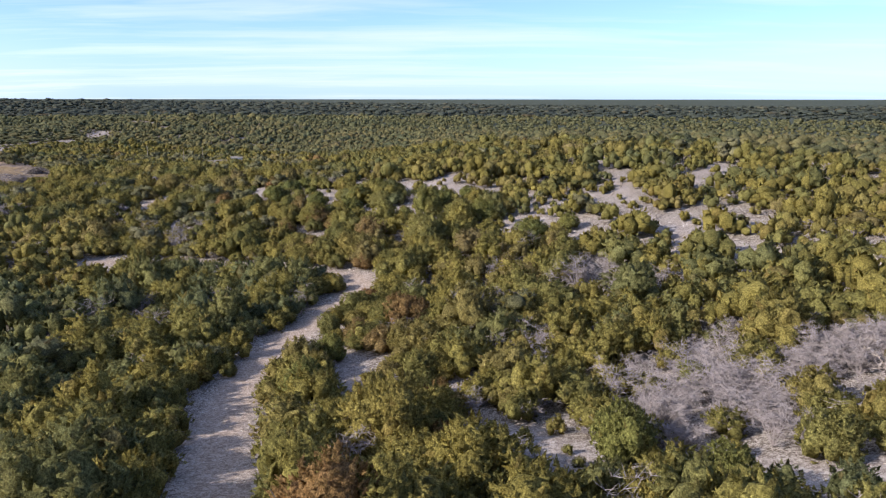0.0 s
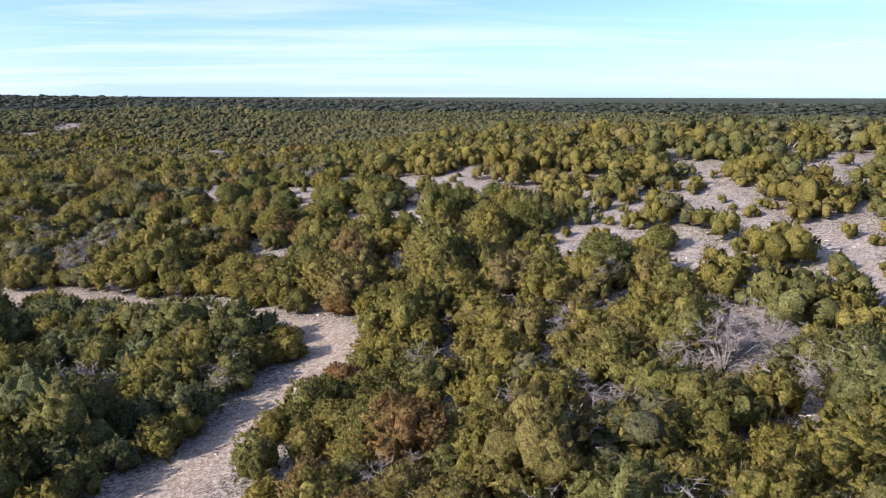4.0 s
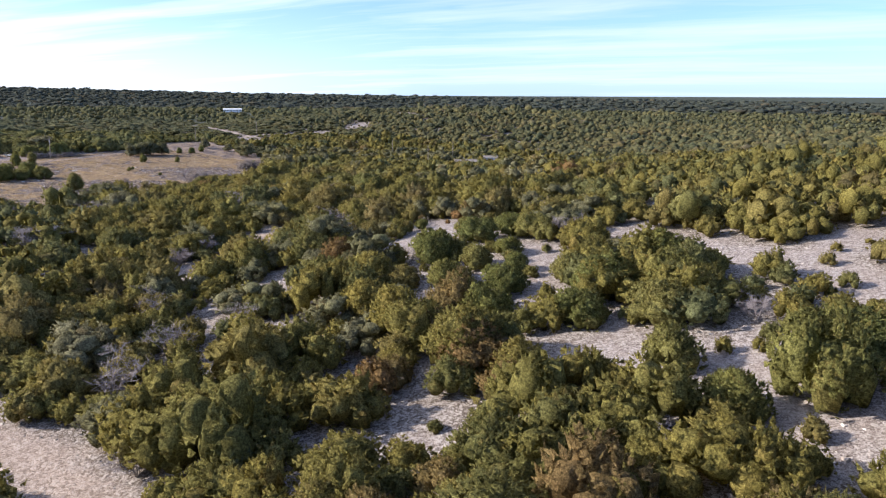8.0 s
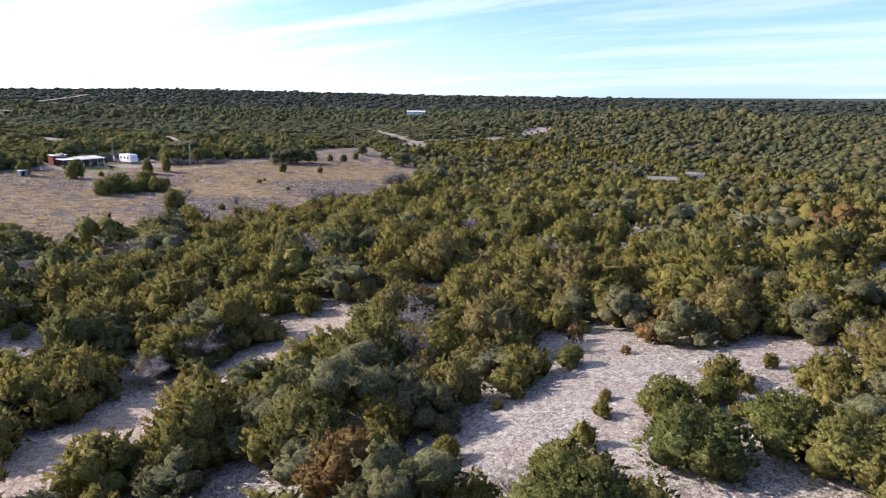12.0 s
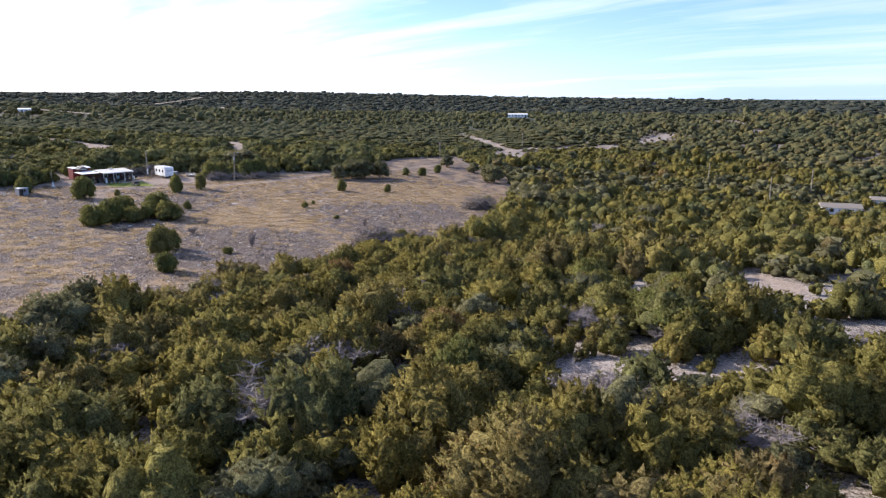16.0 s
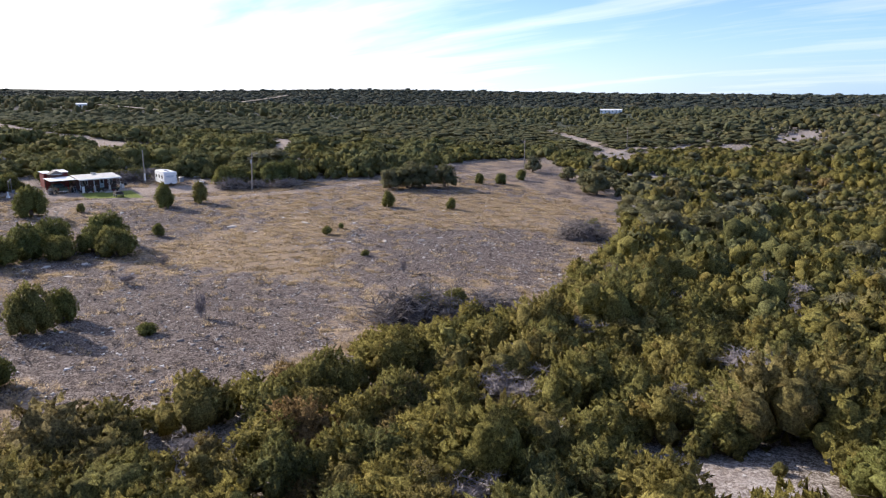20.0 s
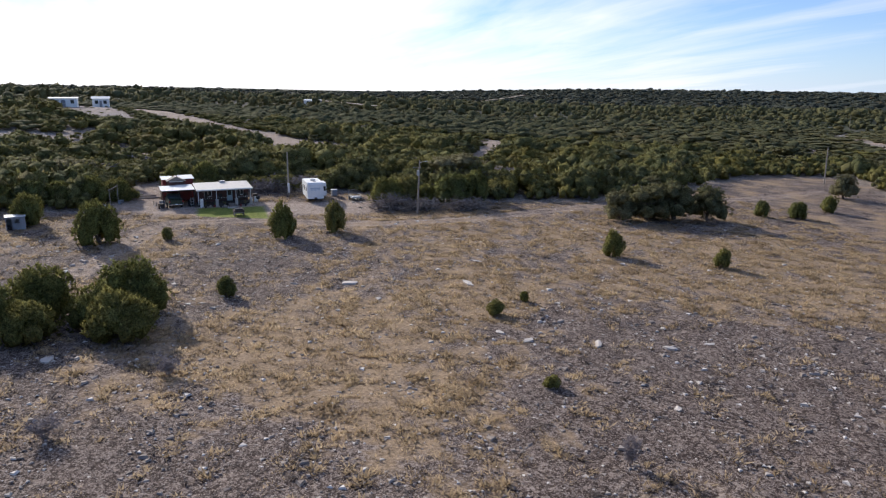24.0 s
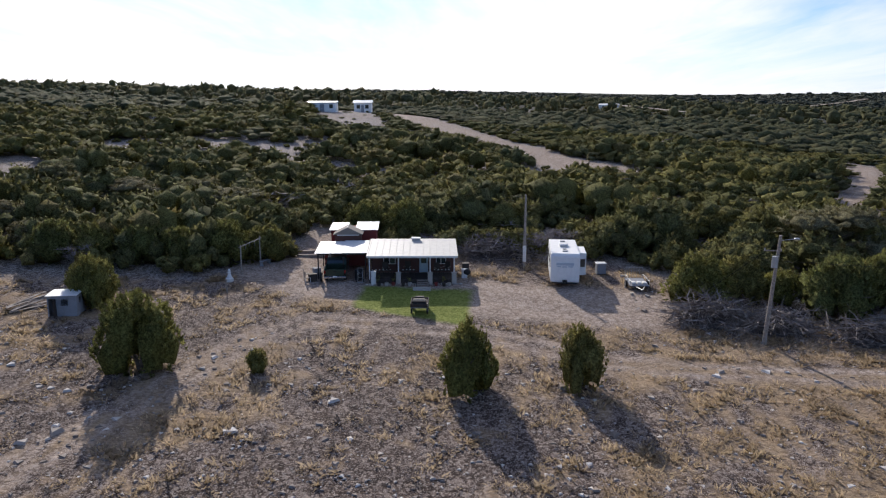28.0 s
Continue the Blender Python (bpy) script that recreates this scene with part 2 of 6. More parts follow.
def finish(N, color, rough=0.9, bump=None, strength=0.4, dist=0.05, metal=0.0, spec=0.3, **more):
    ins = {"Base Color": color if isinstance(color, bpy.types.NodeSocket) else (*color, 1.0), "Roughness": rough, "Metallic": metal, "Specular IOR Level": spec}
    ins.update(more)
    if bump is not None:
        ins["Normal"] = N.add("ShaderNodeBump", {"Height": bump, "Strength": strength, "Distance": dist}).outputs[0]
    b = N.add("ShaderNodeBsdfPrincipled", ins)
    N.add("ShaderNodeOutputMaterial", {"Surface": b.outputs[0]})
    return b


def foliage(name, stops, joined, gloss=0.06, thin=0.45):
    """Leaves: a colour for each plant, uneven sprays, dead tips, painted-in shade between tufts."""
    m, N = material(name)
    pos = N.add("ShaderNodeNewGeometry")
    if joined:
        plant = N.add("ShaderNodeAttribute", attribute_name="tint").outputs["Fac"]
    else:
        plant = N.add("ShaderNodeObjectInfo").outputs["Random"]
    spray = pos.outputs["Random Per Island"]
    col = N.ramp(plant, stops)
    col = N.mix(N.math("MULTIPLY", N.span(spray, 0.86, 1.0), 0.55), col, (0.13, 0.075, 0.028))
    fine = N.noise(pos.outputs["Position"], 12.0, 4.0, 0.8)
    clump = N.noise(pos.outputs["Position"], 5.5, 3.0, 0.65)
    # Clump noise darkens the colour too, imitating shaded gaps between tufts.
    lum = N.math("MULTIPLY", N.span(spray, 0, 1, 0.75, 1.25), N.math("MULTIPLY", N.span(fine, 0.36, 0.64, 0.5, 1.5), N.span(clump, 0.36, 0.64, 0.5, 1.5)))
    big = N.noise(pos.outputs["Position"], 0.6, 2.0)
    col = N.mix(N.span(big, 0.35, 0.65, 0.0, 0.45), col, N.mix(0.5, col, (0.15, 0.145, 0.05)))
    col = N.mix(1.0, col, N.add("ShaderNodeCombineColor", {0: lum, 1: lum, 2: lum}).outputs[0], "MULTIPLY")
    kind = N.add("ShaderNodeAttribute", attribute_name="lace").outputs["Fac"]
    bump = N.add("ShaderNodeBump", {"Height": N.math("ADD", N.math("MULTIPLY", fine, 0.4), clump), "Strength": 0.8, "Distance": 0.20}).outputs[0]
    p = N.add("ShaderNodeBsdfPrincipled", {"Base Color": col, "Roughness": 0.8, "Specular IOR Level": gloss, "Normal": bump})
    t = N.add("ShaderNodeBsdfTranslucent", {"Color": col, "Normal": bump})
    s = N.add("ShaderNodeMixShader", {0: thin, 1: p.outputs[0], 2: t.outputs[0]})
    between = N.math("GREATER_THAN", N.noise(pos.outputs["Position"], 13.0, 2.0, 0.6), 0.565)
    hole = N.math("MULTIPLY", between, N.math("GREATER_THAN", kind, 0.5))
    s = N.add("ShaderNodeMixShader", {0: hole, 1: s.outputs[0], 2: N.add("ShaderNodeBsdfTransparent").outputs[0]})
    N.add("ShaderNodeOutputMaterial", {"Surface": s.outputs[0]})
    return m


JUNIPER = [(0, (0.165, 0.178, 0.084)), (0.28, (0.236, 0.214, 0.068)), (0.55, (0.275, 0.230, 0.064)), (0.74, (0.258, 0.214, 0.078)), (0.88, (0.268, 0.208, 0.096)), (0.95, (0.280, 0.185, 0.080)), (1, (0.285, 0.155, 0.068))]
GREENER = [(0, (0.175, 0.192, 0.068)), (0.5, (0.238, 0.236, 0.072)), (1, (0.280, 0.254, 0.088))]
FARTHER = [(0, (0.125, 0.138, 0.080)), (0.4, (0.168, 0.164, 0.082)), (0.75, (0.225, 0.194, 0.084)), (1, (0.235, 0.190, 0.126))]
OAK = [(0, (0.160, 0.160, 0.084)), (0.5, (0.215, 0.204, 0.108)), (1, (0.268, 0.248, 0.152))]
THICKET = [(0, (0.185, 0.182, 0.066)), (0.35, (0.258, 0.224, 0.068)), (0.6, (0.305, 0.252, 0.070)), (0.8, (0.278, 0.228, 0.086)), (0.93, (0.285, 0.200, 0.086)), (1, (0.290, 0.160, 0.070))]
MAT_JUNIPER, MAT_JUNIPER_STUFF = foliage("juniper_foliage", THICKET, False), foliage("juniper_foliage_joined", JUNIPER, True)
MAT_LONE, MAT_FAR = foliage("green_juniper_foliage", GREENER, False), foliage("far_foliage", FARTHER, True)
# Blue-dark leaves for the last ridges, with the haze painted into the colour.
MAT_HAZED_RIDGE = foliage("hazed_ridge_foliage", [(0, (0.070, 0.088, 0.082)), (0.5, (0.100, 0.114, 0.098)), (1, (0.140, 0.140, 0.108))], True)
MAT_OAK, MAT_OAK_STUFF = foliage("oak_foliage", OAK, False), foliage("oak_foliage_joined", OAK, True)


def wood(name, a, b, scale=14.0, rough=0.85):
    m, N = material(name)
    pos = N.add("ShaderNodeTexCoord").outputs["Object"]
    n = N.noise(pos, scale, 5.0)
    finish(N, N.mix(N.span(n, 0.35, 0.68), a, b), rough, N.noise(pos, scale * 3, 4.0), 0.6, 0.02)
    return m


MAT_BARK = wood("juniper_bark", (0.085, 0.065, 0.05), (0.20, 0.165, 0.135))
MAT_DEAD = wood("bleached_twigs", (0.19, 0.162, 0.155), (0.37, 0.322, 0.312), 6.0)
MAT_DUSK = wood("dark_twigs_and_heap_shade", (0.055, 0.043, 0.037), (0.15, 0.122, 0.106), 5.0)
MAT_PILE = wood("weathered_branches", (0.09, 0.072, 0.06), (0.40, 0.345, 0.305), 2.0)


def ground_material():
    m, N = material("stony_ground")
    pos = N.add("ShaderNodeNewGeometry").outputs["Position"]
    mask = lambda n: N.add("ShaderNodeAttribute", attribute_name=n).outputs["Fac"]
    edge = N.noise(pos, 0.55, 5.0, 0.65)
    soft = lambda v, w=0.35: N.span(N.math("ADD", v, N.math("MULTIPLY", N.math("SUBTRACT", edge, 0.5), 0.9)), 0.5 - w, 0.5 + w)
    jog = N.add("ShaderNodeVectorMath", {0: pos, 1: N.add("ShaderNodeVectorMath", {0: N.noise(pos, 2.0, 3.0, 0.6, "Color"), 1: (0.5, 0.5, 0.5)}, operation="MULTIPLY").outputs[0]}, operation="ADD").outputs[0]
    stones = N.add("ShaderNodeTexVoronoi", {"Vector": jog, "Scale": 2.6, "Randomness": 1.0})
    pebbles = N.add("ShaderNodeTexVoronoi", {"Vector": jog, "Scale": 6.5, "Randomness": 1.0})
    gravel = N.add("ShaderNodeTexVoronoi", {"Vector": pos, "Scale": 19.0, "Randomness": 1.0})
    one = lambda v: N.add("ShaderNodeSeparateColor", {0: v.outputs["Color"]}).outputs[0]
    bits = N.math("ADD", N.math("MULTIPLY", one(stones), 0.2), N.math("ADD", N.math("MULTIPLY", one(pebbles), 0.42), N.math("MULTIPLY", one(gravel), 0.38)))
    grain = N.math("ADD", N.math("MULTIPLY", N.noise(pos, 4.0, 9.0, 0.85), 0.40), N.math("MULTIPLY", N.span(bits, 0.22, 0.78), 0.60))
    white = N.math("MAXIMUM", N.span(one(gravel), 0.86, 0.92), N.math("MULTIPLY", N.span(one(pebbles), 0.88, 0.93), N.span(pebbles.outputs["Distance"], 0.42, 0.30)))
    black = N.span(one(gravel), 0.16, 0.10)
    patch = N.noise(pos, 0.16, 4.0, 0.6)
    pale = N.ramp(grain, [(0.28, (0.17, 0.137, 0.121)), (0.5, (0.315, 0.270, 0.243)), (0.70, (0.46, 0.412, 0.378))])
    pale = N.mix(N.span(stones.outputs["Color"], 0.62, 0.95, 0.0, 0.3), pale, (0.52, 0.48, 0.44))
    pale = N.mix(N.span(patch, 0.42, 0.64, 0.0, 0.4), pale, (0.30, 0.235, 0.185))
    litter = N.ramp(grain, [(0.32, (0.10, 0.078, 0.06)), (0.5, (0.24, 0.20, 0.165)), (0.68, (0.46, 0.41, 0.365))])
    straw = N.ramp(N.noise(N.add("ShaderNodeMapping", {"Vector": pos, "Scale": (2.2, 0.9, 1.0)}).outputs[0], 3.5, 7.0, 0.75),
                   [(0.30, (0.13, 0.095, 0.055)), (0.5, (0.335, 0.24, 0.152)), (0.68, (0.54, 0.405, 0.268))])
    scrub = N.ramp(grain, [(0.30, (0.065, 0.046, 0.038)), (0.5, (0.165, 0.122, 0.099)), (0.70, (0.34, 0.278, 0.234))])
    heath = N.ramp(grain, [(0.30, (0.042, 0.030, 0.025)), (0.5, (0.112, 0.082, 0.069)), (0.70, (0.26, 0.208, 0.176))])
    meadow = N.mix(N.span(mask("straw"), 0.08, 0.42), heath, scrub)
    meadow = N.mix(soft(N.math("SUBTRACT", mask("straw"), 0.22), 0.35), meadow, straw)
    dirt = N.ramp(grain, [(0.25, (0.22, 0.168, 0.130)), (0.5, (0.36, 0.282, 0.226)), (0.75, (0.50, 0.415, 0.35))])
    lawn = N.ramp(grain, [(0.3, (0.13, 0.165, 0.03)), (0.7, (0.26, 0.285, 0.075))])
    # Far ground in canopy green, painted dark for the shade between distant trees.
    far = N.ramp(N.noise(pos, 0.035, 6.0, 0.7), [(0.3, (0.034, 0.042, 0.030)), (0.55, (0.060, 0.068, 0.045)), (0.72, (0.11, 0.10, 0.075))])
    col = N.mix(soft(mask("woods")), pale, litter)
    col = N.mix(soft(mask("meadow")), col, meadow)
    grit = N.math("MULTIPLY", N.math("SUBTRACT", 1.0, N.math("MULTIPLY", soft(mask("straw"), 0.3), mask("meadow"))), 0.38)
    col = N.mix(N.math("MULTIPLY", black, grit), col, (0.08, 0.060, 0.048))
    col = N.mix(N.math("MULTIPLY", white, grit), col, (0.54, 0.475, 0.41))
    col = N.mix(soft(mask("track")), col, dirt)
    col = N.mix(soft(mask("lawn"), 0.2), col, lawn)
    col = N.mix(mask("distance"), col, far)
    bump = N.math("ADD", N.math("MULTIPLY", stones.outputs["Distance"], -0.5), N.math("ADD", N.math("MULTIPLY", pebbles.outputs["Distance"], -0.25), grain))
    finish(N, col, 0.95, bump, 0.7, 0.12, spec=0.1)
    return m


MAT_GROUND = ground_material()

# ---- mesh helpers ----
def mesh_of(name, verts, faces, mat, smooth=False, normals=None):
    me = bpy.data.meshes.new(name)
    v, f = np.asarray(verts, dtype=np.float32), np.asarray(faces, dtype=np.int32)
    k = f.shape[1]
    me.vertices.add(len(v))
    me.vertices.foreach_set("co", v.ravel())
    me.loops.add(f.size)
    me.loops.foreach_set("vertex_index", f.ravel())
    me.polygons.add(len(f))
    me.polygons.foreach_set("loop_start", np.arange(0, f.size, k, dtype=np.int32))
    me.polygons.foreach_set("use_smooth", np.full(len(f), smooth))
    me.update(calc_edges=True)
    if normals is not None:
        me.normals_split_custom_set_from_vertices(np.asarray(normals, dtype=np.float32))
    me.materials.append(mat)
    return me


def float_attr(me, name, values):
    a = me.attributes.new(name, "FLOAT", "POINT")
    a.data.foreach_set("value", np.asarray(values, dtype=np.float32))


def spread(fine, growth, lo, hi, step):
    mid = np.arange(lo, hi + 0.01, step)
    out, d = [], step
    while sum(out) < 4200:
        d *= growth
        out.append(d)
    o = np.cumsum(out)
    return np.concatenate([(lo - o)[::-1], mid, hi + o])


# ---- the ground: one sheet to the horizon ----
def finer(v, lo, hi, step):
    return np.unique(np.concatenate([v[(v < lo - 0.5) | (v > hi + 0.5)], np.arange(lo, hi, step)]))


GX, GY = finer(spread(0, 1.15, -300, 70, 2.0), -245, -138, 0.75), finer(spread(0, 1.15, 25, 350, 2.0), 205, 300, 0.75)
gx, gy = np.meshgrid(GX, GY, indexing="ij")
gz = height(gx, gy)
rough_ground = 0.10 * wobble(gx, gy, 7.0, 5) + 0.06 * wobble(gx, gy, 3.5, 6)
gz = gz + np.where((np.abs(gx + 120) < 260) & (gy < 380), rough_ground, 0)
ni, nj = gx.shape
idx = np.arange(ni * nj).reshape(ni, nj)
quads = np.stack([idx[:-1, :-1], idx[1:, :-1], idx[1:, 1:], idx[:-1, 1:]], axis=-1).reshape(-1, 4)
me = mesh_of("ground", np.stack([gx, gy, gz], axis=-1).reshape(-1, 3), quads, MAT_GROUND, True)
fx, fy = gx.ravel(), gy.ravel()
f_side, r_side, c_side = polygon_side(fx, fy, FIELD), road_side(fx, fy), clearing_side(fx, fy)
away = np.hypot(fx + 90, fy - 180)
float_attr(me, "woods", np.clip(0.62 - 0.35 * np.max([f_side, r_side, c_side, gaps(fx, fy)], axis=0) - 0.25 * wobble(fx, fy, 14, 9), 0, 1))
float_attr(me, "meadow", np.clip(0.5 + f_side / 5.0, 0, 1))
YARD = [(-209, 229), (-215, 230.8), (-221, 232.7), (-226.5, 234), (-231, 238), (-230, 249), (-225.5, 258.6), (-224.7, 264.5), (-224.6, 275), (-228, 290), (-232, 305), (-233, 330), (-238, 352)]
ruts = line_dist(fx, fy, YARD)
yard = np.maximum(1.3 - np.abs(ruts - 0.85) * 3.4, 4.5 - line_dist(fx, fy, [(-243, 231), (-240, 236), (-237, 252), (-236, 262)]))
float_attr(me, "track", np.clip(0.45 + np.maximum(r_side, yard) / 2.5, 0, 1))
LAWN = [(-239.0, 239.7), (-239.2, 249.0), (-230.9, 249.0), (-233.7, 239.8)]
STRAW = [(-184, 246, 6, 1.1), (-175, 250, 5, 0.9), (-190, 252, 6, 0.8), (-196, 262, 8, 0.8), (-187, 285, 9, 0.7), (-192, 306, 10, 0.9), (-150, 253, 5, 0.9), (-143.5, 242, 4, 0.8), (-174, 235, 4, 0.7),
         (-226, 270, 6, 0.8), (-214, 262, 5, 0.6), (-206, 230, 4, 0.6), (-212, 288, 8, 0.6), (-214, 235, 2.5, 0.9)]
HEATH = [(-170.5, 236, 5.5, 1.5), (-162, 226, 6, 1.3), (-161, 238, 6, 1.3), (-152, 228, 7, 1.4), (-150, 238, 5, 1.2), (-155.5, 247, 4.5, 1.1), (-181, 279, 7, 1.0), (-170, 274, 8, 1.4), (-165, 268, 4, 0.9),
         (-168, 284, 6, 1.2), (-185, 232, 3, 0.7), (-204, 252, 9, 0.7), (-208, 244, 6, 0.6), (-209, 222, 6, 0.8)]


def strawy(px, py):
    """How strawy the meadow is: positive under tall dry grass, negative on dark stony scrub."""
    v = 0.6 * wobble(px, py, 22, 41) + 1.1 * wobble(px, py, 6, 42) + 1.1 * wobble(px, py, 2.6, 43) + 0.7 * wobble(px, py, 1.4, 44) - 0.04
    for cx, cy, rad, w in STRAW:
        v = v + w * np.exp(-((px - cx) ** 2 + (py - cy) ** 2) / (2 * rad * rad))
    for cx, cy, rad, w in HEATH:
        v = v - 0.95 * w * np.exp(-((px - cx) ** 2 + (py - cy) ** 2) / (2 * rad * rad))
    return v


float_attr(me, "straw", np.clip(0.5 + 0.8 * strawy(fx, fy), 0, 1))
float_attr(me, "lawn", np.clip(0.5 + polygon_side(fx, fy, LAWN) / 1.5, 0, 1))
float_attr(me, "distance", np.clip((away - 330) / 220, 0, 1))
tagged(new("ground", me), "pale stony limestone ground with dry straw grass meadow and dirt tracks", "ground", kind="structure")

# ---- plants ----
def sphere_points(r, n):
    v = r.normal(size=(n, 3))
    return v / np.linalg.norm(v, axis=1)[:, None]


def frames_of(d, r):
    """Two directions square to each of d."""
    a = np.cross(d, sphere_points(r, len(d)))
    a /= np.linalg.norm(a, axis=1)[:, None] + 1e-9
    return a, np.cross(d, a)


def crown(seed, tufts, lobes=9, shape="juniper", size=0.06, leaves=2, lace=1.0, sides=4, rings=2):
    """A crown one metre high and one wide on z = 0: rounded lobes that reach the ground, set with upright flame-shaped tufts and loose sprays.
    Returns vertices, triangles, where leaves are lacy, and normals."""
    r = np.random.RandomState(seed)
    V, F, N, L, n = [], [], [], [], 0
    a = r.uniform(0, 6.28) + np.arange(lobes) * 2.4 + r.uniform(-0.5, 0.5, lobes)
    out = np.sqrt((np.arange(lobes) + r.uniform(0.0, 0.9, lobes)) / max(lobes, 2)) * (0.37 if lobes > 2 else 0.2)
    env = np.sqrt(np.clip(1 - (out / 0.53) ** 2.4, 0.1, 1)) * r.uniform(0.78, 1.04, lobes)
    if shape == "oak":
        rad, rz = r.uniform(0.17, 0.25, lobes), r.uniform(0.20, 0.29, lobes)
        zc = np.clip(env - rz, 0.30, 0.8)
        zc[lobes // 2:] *= 0.62
    else:
        rad, rz = r.uniform(0.21, 0.32, lobes), env * r.uniform(0.38, 0.48, lobes)
        zc = env - rz
        zc[lobes // 2:] -= 0.10
    if lobes < 4:
        rad = rad * 1.7
    c = np.stack([np.cos(a) * out, np.sin(a) * out, zc], axis=1)
    q = np.stack([rad, rad, rz], axis=1)

    # the lobes' inner bodies
    k = 5 if lobes < 4 else 6
    ang = np.arange(k) * 6.2832 / k
    lat = np.linspace(-0.85, 0.95, rings + 1)[:, None] if rings > 1 else np.array([[-0.7], [0.5]])
    ring = np.stack([np.cos(ang) * np.cos(lat), np.sin(ang) * np.cos(lat), np.sin(lat) + 0 * ang], axis=-1).reshape(-1, 3)
    unit = np.concatenate([ring, [(0, 0, 1.0)]])
    f = []
    for j in range(len(lat) - 1):
        for i in range(k):
            p0, p1 = j * k + i, j * k + (i + 1) % k
            f += [(p0, p1, p1 + k), (p0, p1 + k, p0 + k)]
    f += [((len(lat) - 1) * k + i, (len(lat) - 1) * k + (i + 1) % k, len(unit) - 1) for i in range(k)]
    f = np.array(f)
    for j in range(lobes):
        w = unit * r.uniform(0.80, 1.08, (len(unit), 1)) * (0.80 if tufts > 100 else 0.90 if tufts > 40 else 0.97)
        V.append(c[j] + w * q[j])
        N.append(unit * 0.8 / q[j] * rad[j] + r.normal(size=unit.shape) * 0.22)
        F.append(f + n)
        L.append(np.zeros(len(unit)))
        n += len(unit)

    if tufts:
        m = tufts * 6
        which = r.choice(lobes, m, p=(rad * rz) / (rad * rz).sum())
        d = sphere_points(r, m)
        d[:, 2] = np.where(r.rand(m) < 0.75, np.abs(d[:, 2]), d[:, 2])
        p = c[which] + d * q[which] * r.uniform(0.86, 1.12, (m, 1))
        deep = np.min(np.linalg.norm((p[:, None] - c[None]) / q[None], axis=2), axis=1)
        i = np.where((deep > 0.84) & (p[:, 2] > 0.02))[0][:tufts]
        p, m = p[i], len(i)
        nrm = d[i] / q[which[i]]
        nrm /= np.linalg.norm(nrm, axis=1)[:, None]
        wild = 0.5 if shape == "oak" else 0.38
        up = np.array([0, 0, 0.6]) + nrm * 0.8 + r.normal(size=(m, 3)) * wild
        up /= np.linalg.norm(up, axis=1)[:, None]
        e1, e2 = frames_of(up, r)
        sz = size * r.uniform(0.6, 1.4, (m, 1))
        ln = sz * (r.uniform(1.2, 1.8, (m, 1)) if shape == "oak" else r.uniform(1.25, 2.2, (m, 1)))
        ang = np.arange(sides) * 6.2832 / sides
        ca, sa = np.cos(ang)[None, :, None], np.sin(ang)[None, :, None]
        radial = e1[:, None] * ca + e2[:, None] * sa
        rr_ = sz[:, None] * r.uniform(0.32, 0.78, (m, sides, 1))
        base = (p - up * ln * 0.35)[:, None] + radial * rr_ + up[:, None] * (ln[:, None] * r.uniform(-0.12, 0.30, (m, sides, 1)))
        tip = (p + up * ln * 0.6 + e1 * sz * r.uniform(-0.3, 0.3, (m, 1)))[:, None]
        V.append(np.concatenate([base, tip], axis=1).reshape(-1, 3))
        shake = r.normal(size=(m, 1, 3)) * 0.22
        nb = radial * 0.55 + nrm[:, None] * 0.85 + up[:, None] * 0.15 + shake
        nt = (up * 0.4 + nrm * 0.8)[:, None] + shake
        N.append(np.concatenate([nb, nt], axis=1).reshape(-1, 3))
        o = (np.arange(m) * (sides + 1))[:, None, None] + n
        F.append((np.array([(i, (i + 1) % sides, sides) for i in range(sides)])[None] + o).reshape(-1, 3))
        L.append(np.full(m * (sides + 1), lace))
        n += m * (sides + 1)
        if leaves:
            k = m * leaves
            j = np.repeat(np.arange(m), leaves)
            g = radial[j, r.randint(0, sides, k)]
            d2 = up[j] * 0.8 + g * r.uniform(0.1, 0.9, (k, 1)) + r.normal(size=(k, 3)) * 0.3
            d2 /= np.linalg.norm(d2, axis=1)[:, None]
            w2 = np.cross(d2, nrm[j] + r.normal(size=(k, 3)) * 0.4)
            w2 /= np.linalg.norm(w2, axis=1)[:, None] + 1e-9
            b2 = p[j] + g * sz[j] * r.uniform(0.1, 0.45, (k, 1)) + up[j] * ln[j] * r.uniform(-0.3, 0.4, (k, 1))
            l2, h2 = sz[j] * r.uniform(0.7, 1.3, (k, 1)), sz[j] * r.uniform(0.16, 0.30, (k, 1))
            V.append(np.stack([b2 + w2 * h2, b2 - w2 * h2, b2 + d2 * l2], axis=1).reshape(-1, 3))
            N.append(np.repeat(nrm[j] * 0.7 + g * 0.5 + d2 * 0.2 + r.normal(size=(k, 3)) * 0.25, 3, axis=0))
            F.append(np.arange(3 * k).reshape(-1, 3) + n)
            L.append(np.full(3 * k, lace))
    V, F, N, L = np.concatenate(V), np.concatenate(F), np.concatenate(N), np.concatenate(L)
    V[:, :2] /= 2.0 * np.percentile(np.hypot(V[:, 0], V[:, 1]), 97)
    V[:, 2] *= 1.0 / np.percentile(V[:, 2], 99.5)
    V[:, 2] = np.maximum(V[:, 2], -0.02)
    N /= np.linalg.norm(N, axis=1)[:, None] + 1e-9
    g = np.cross(V[F[:, 1]] - V[F[:, 0]], V[F[:, 2]] - V[F[:, 0]])
    turned = (g * N[F].mean(axis=1)).sum(axis=1) < 0
    F = np.where(turned[:, None], F[:, ::-1], F)
    return V, F, L, N


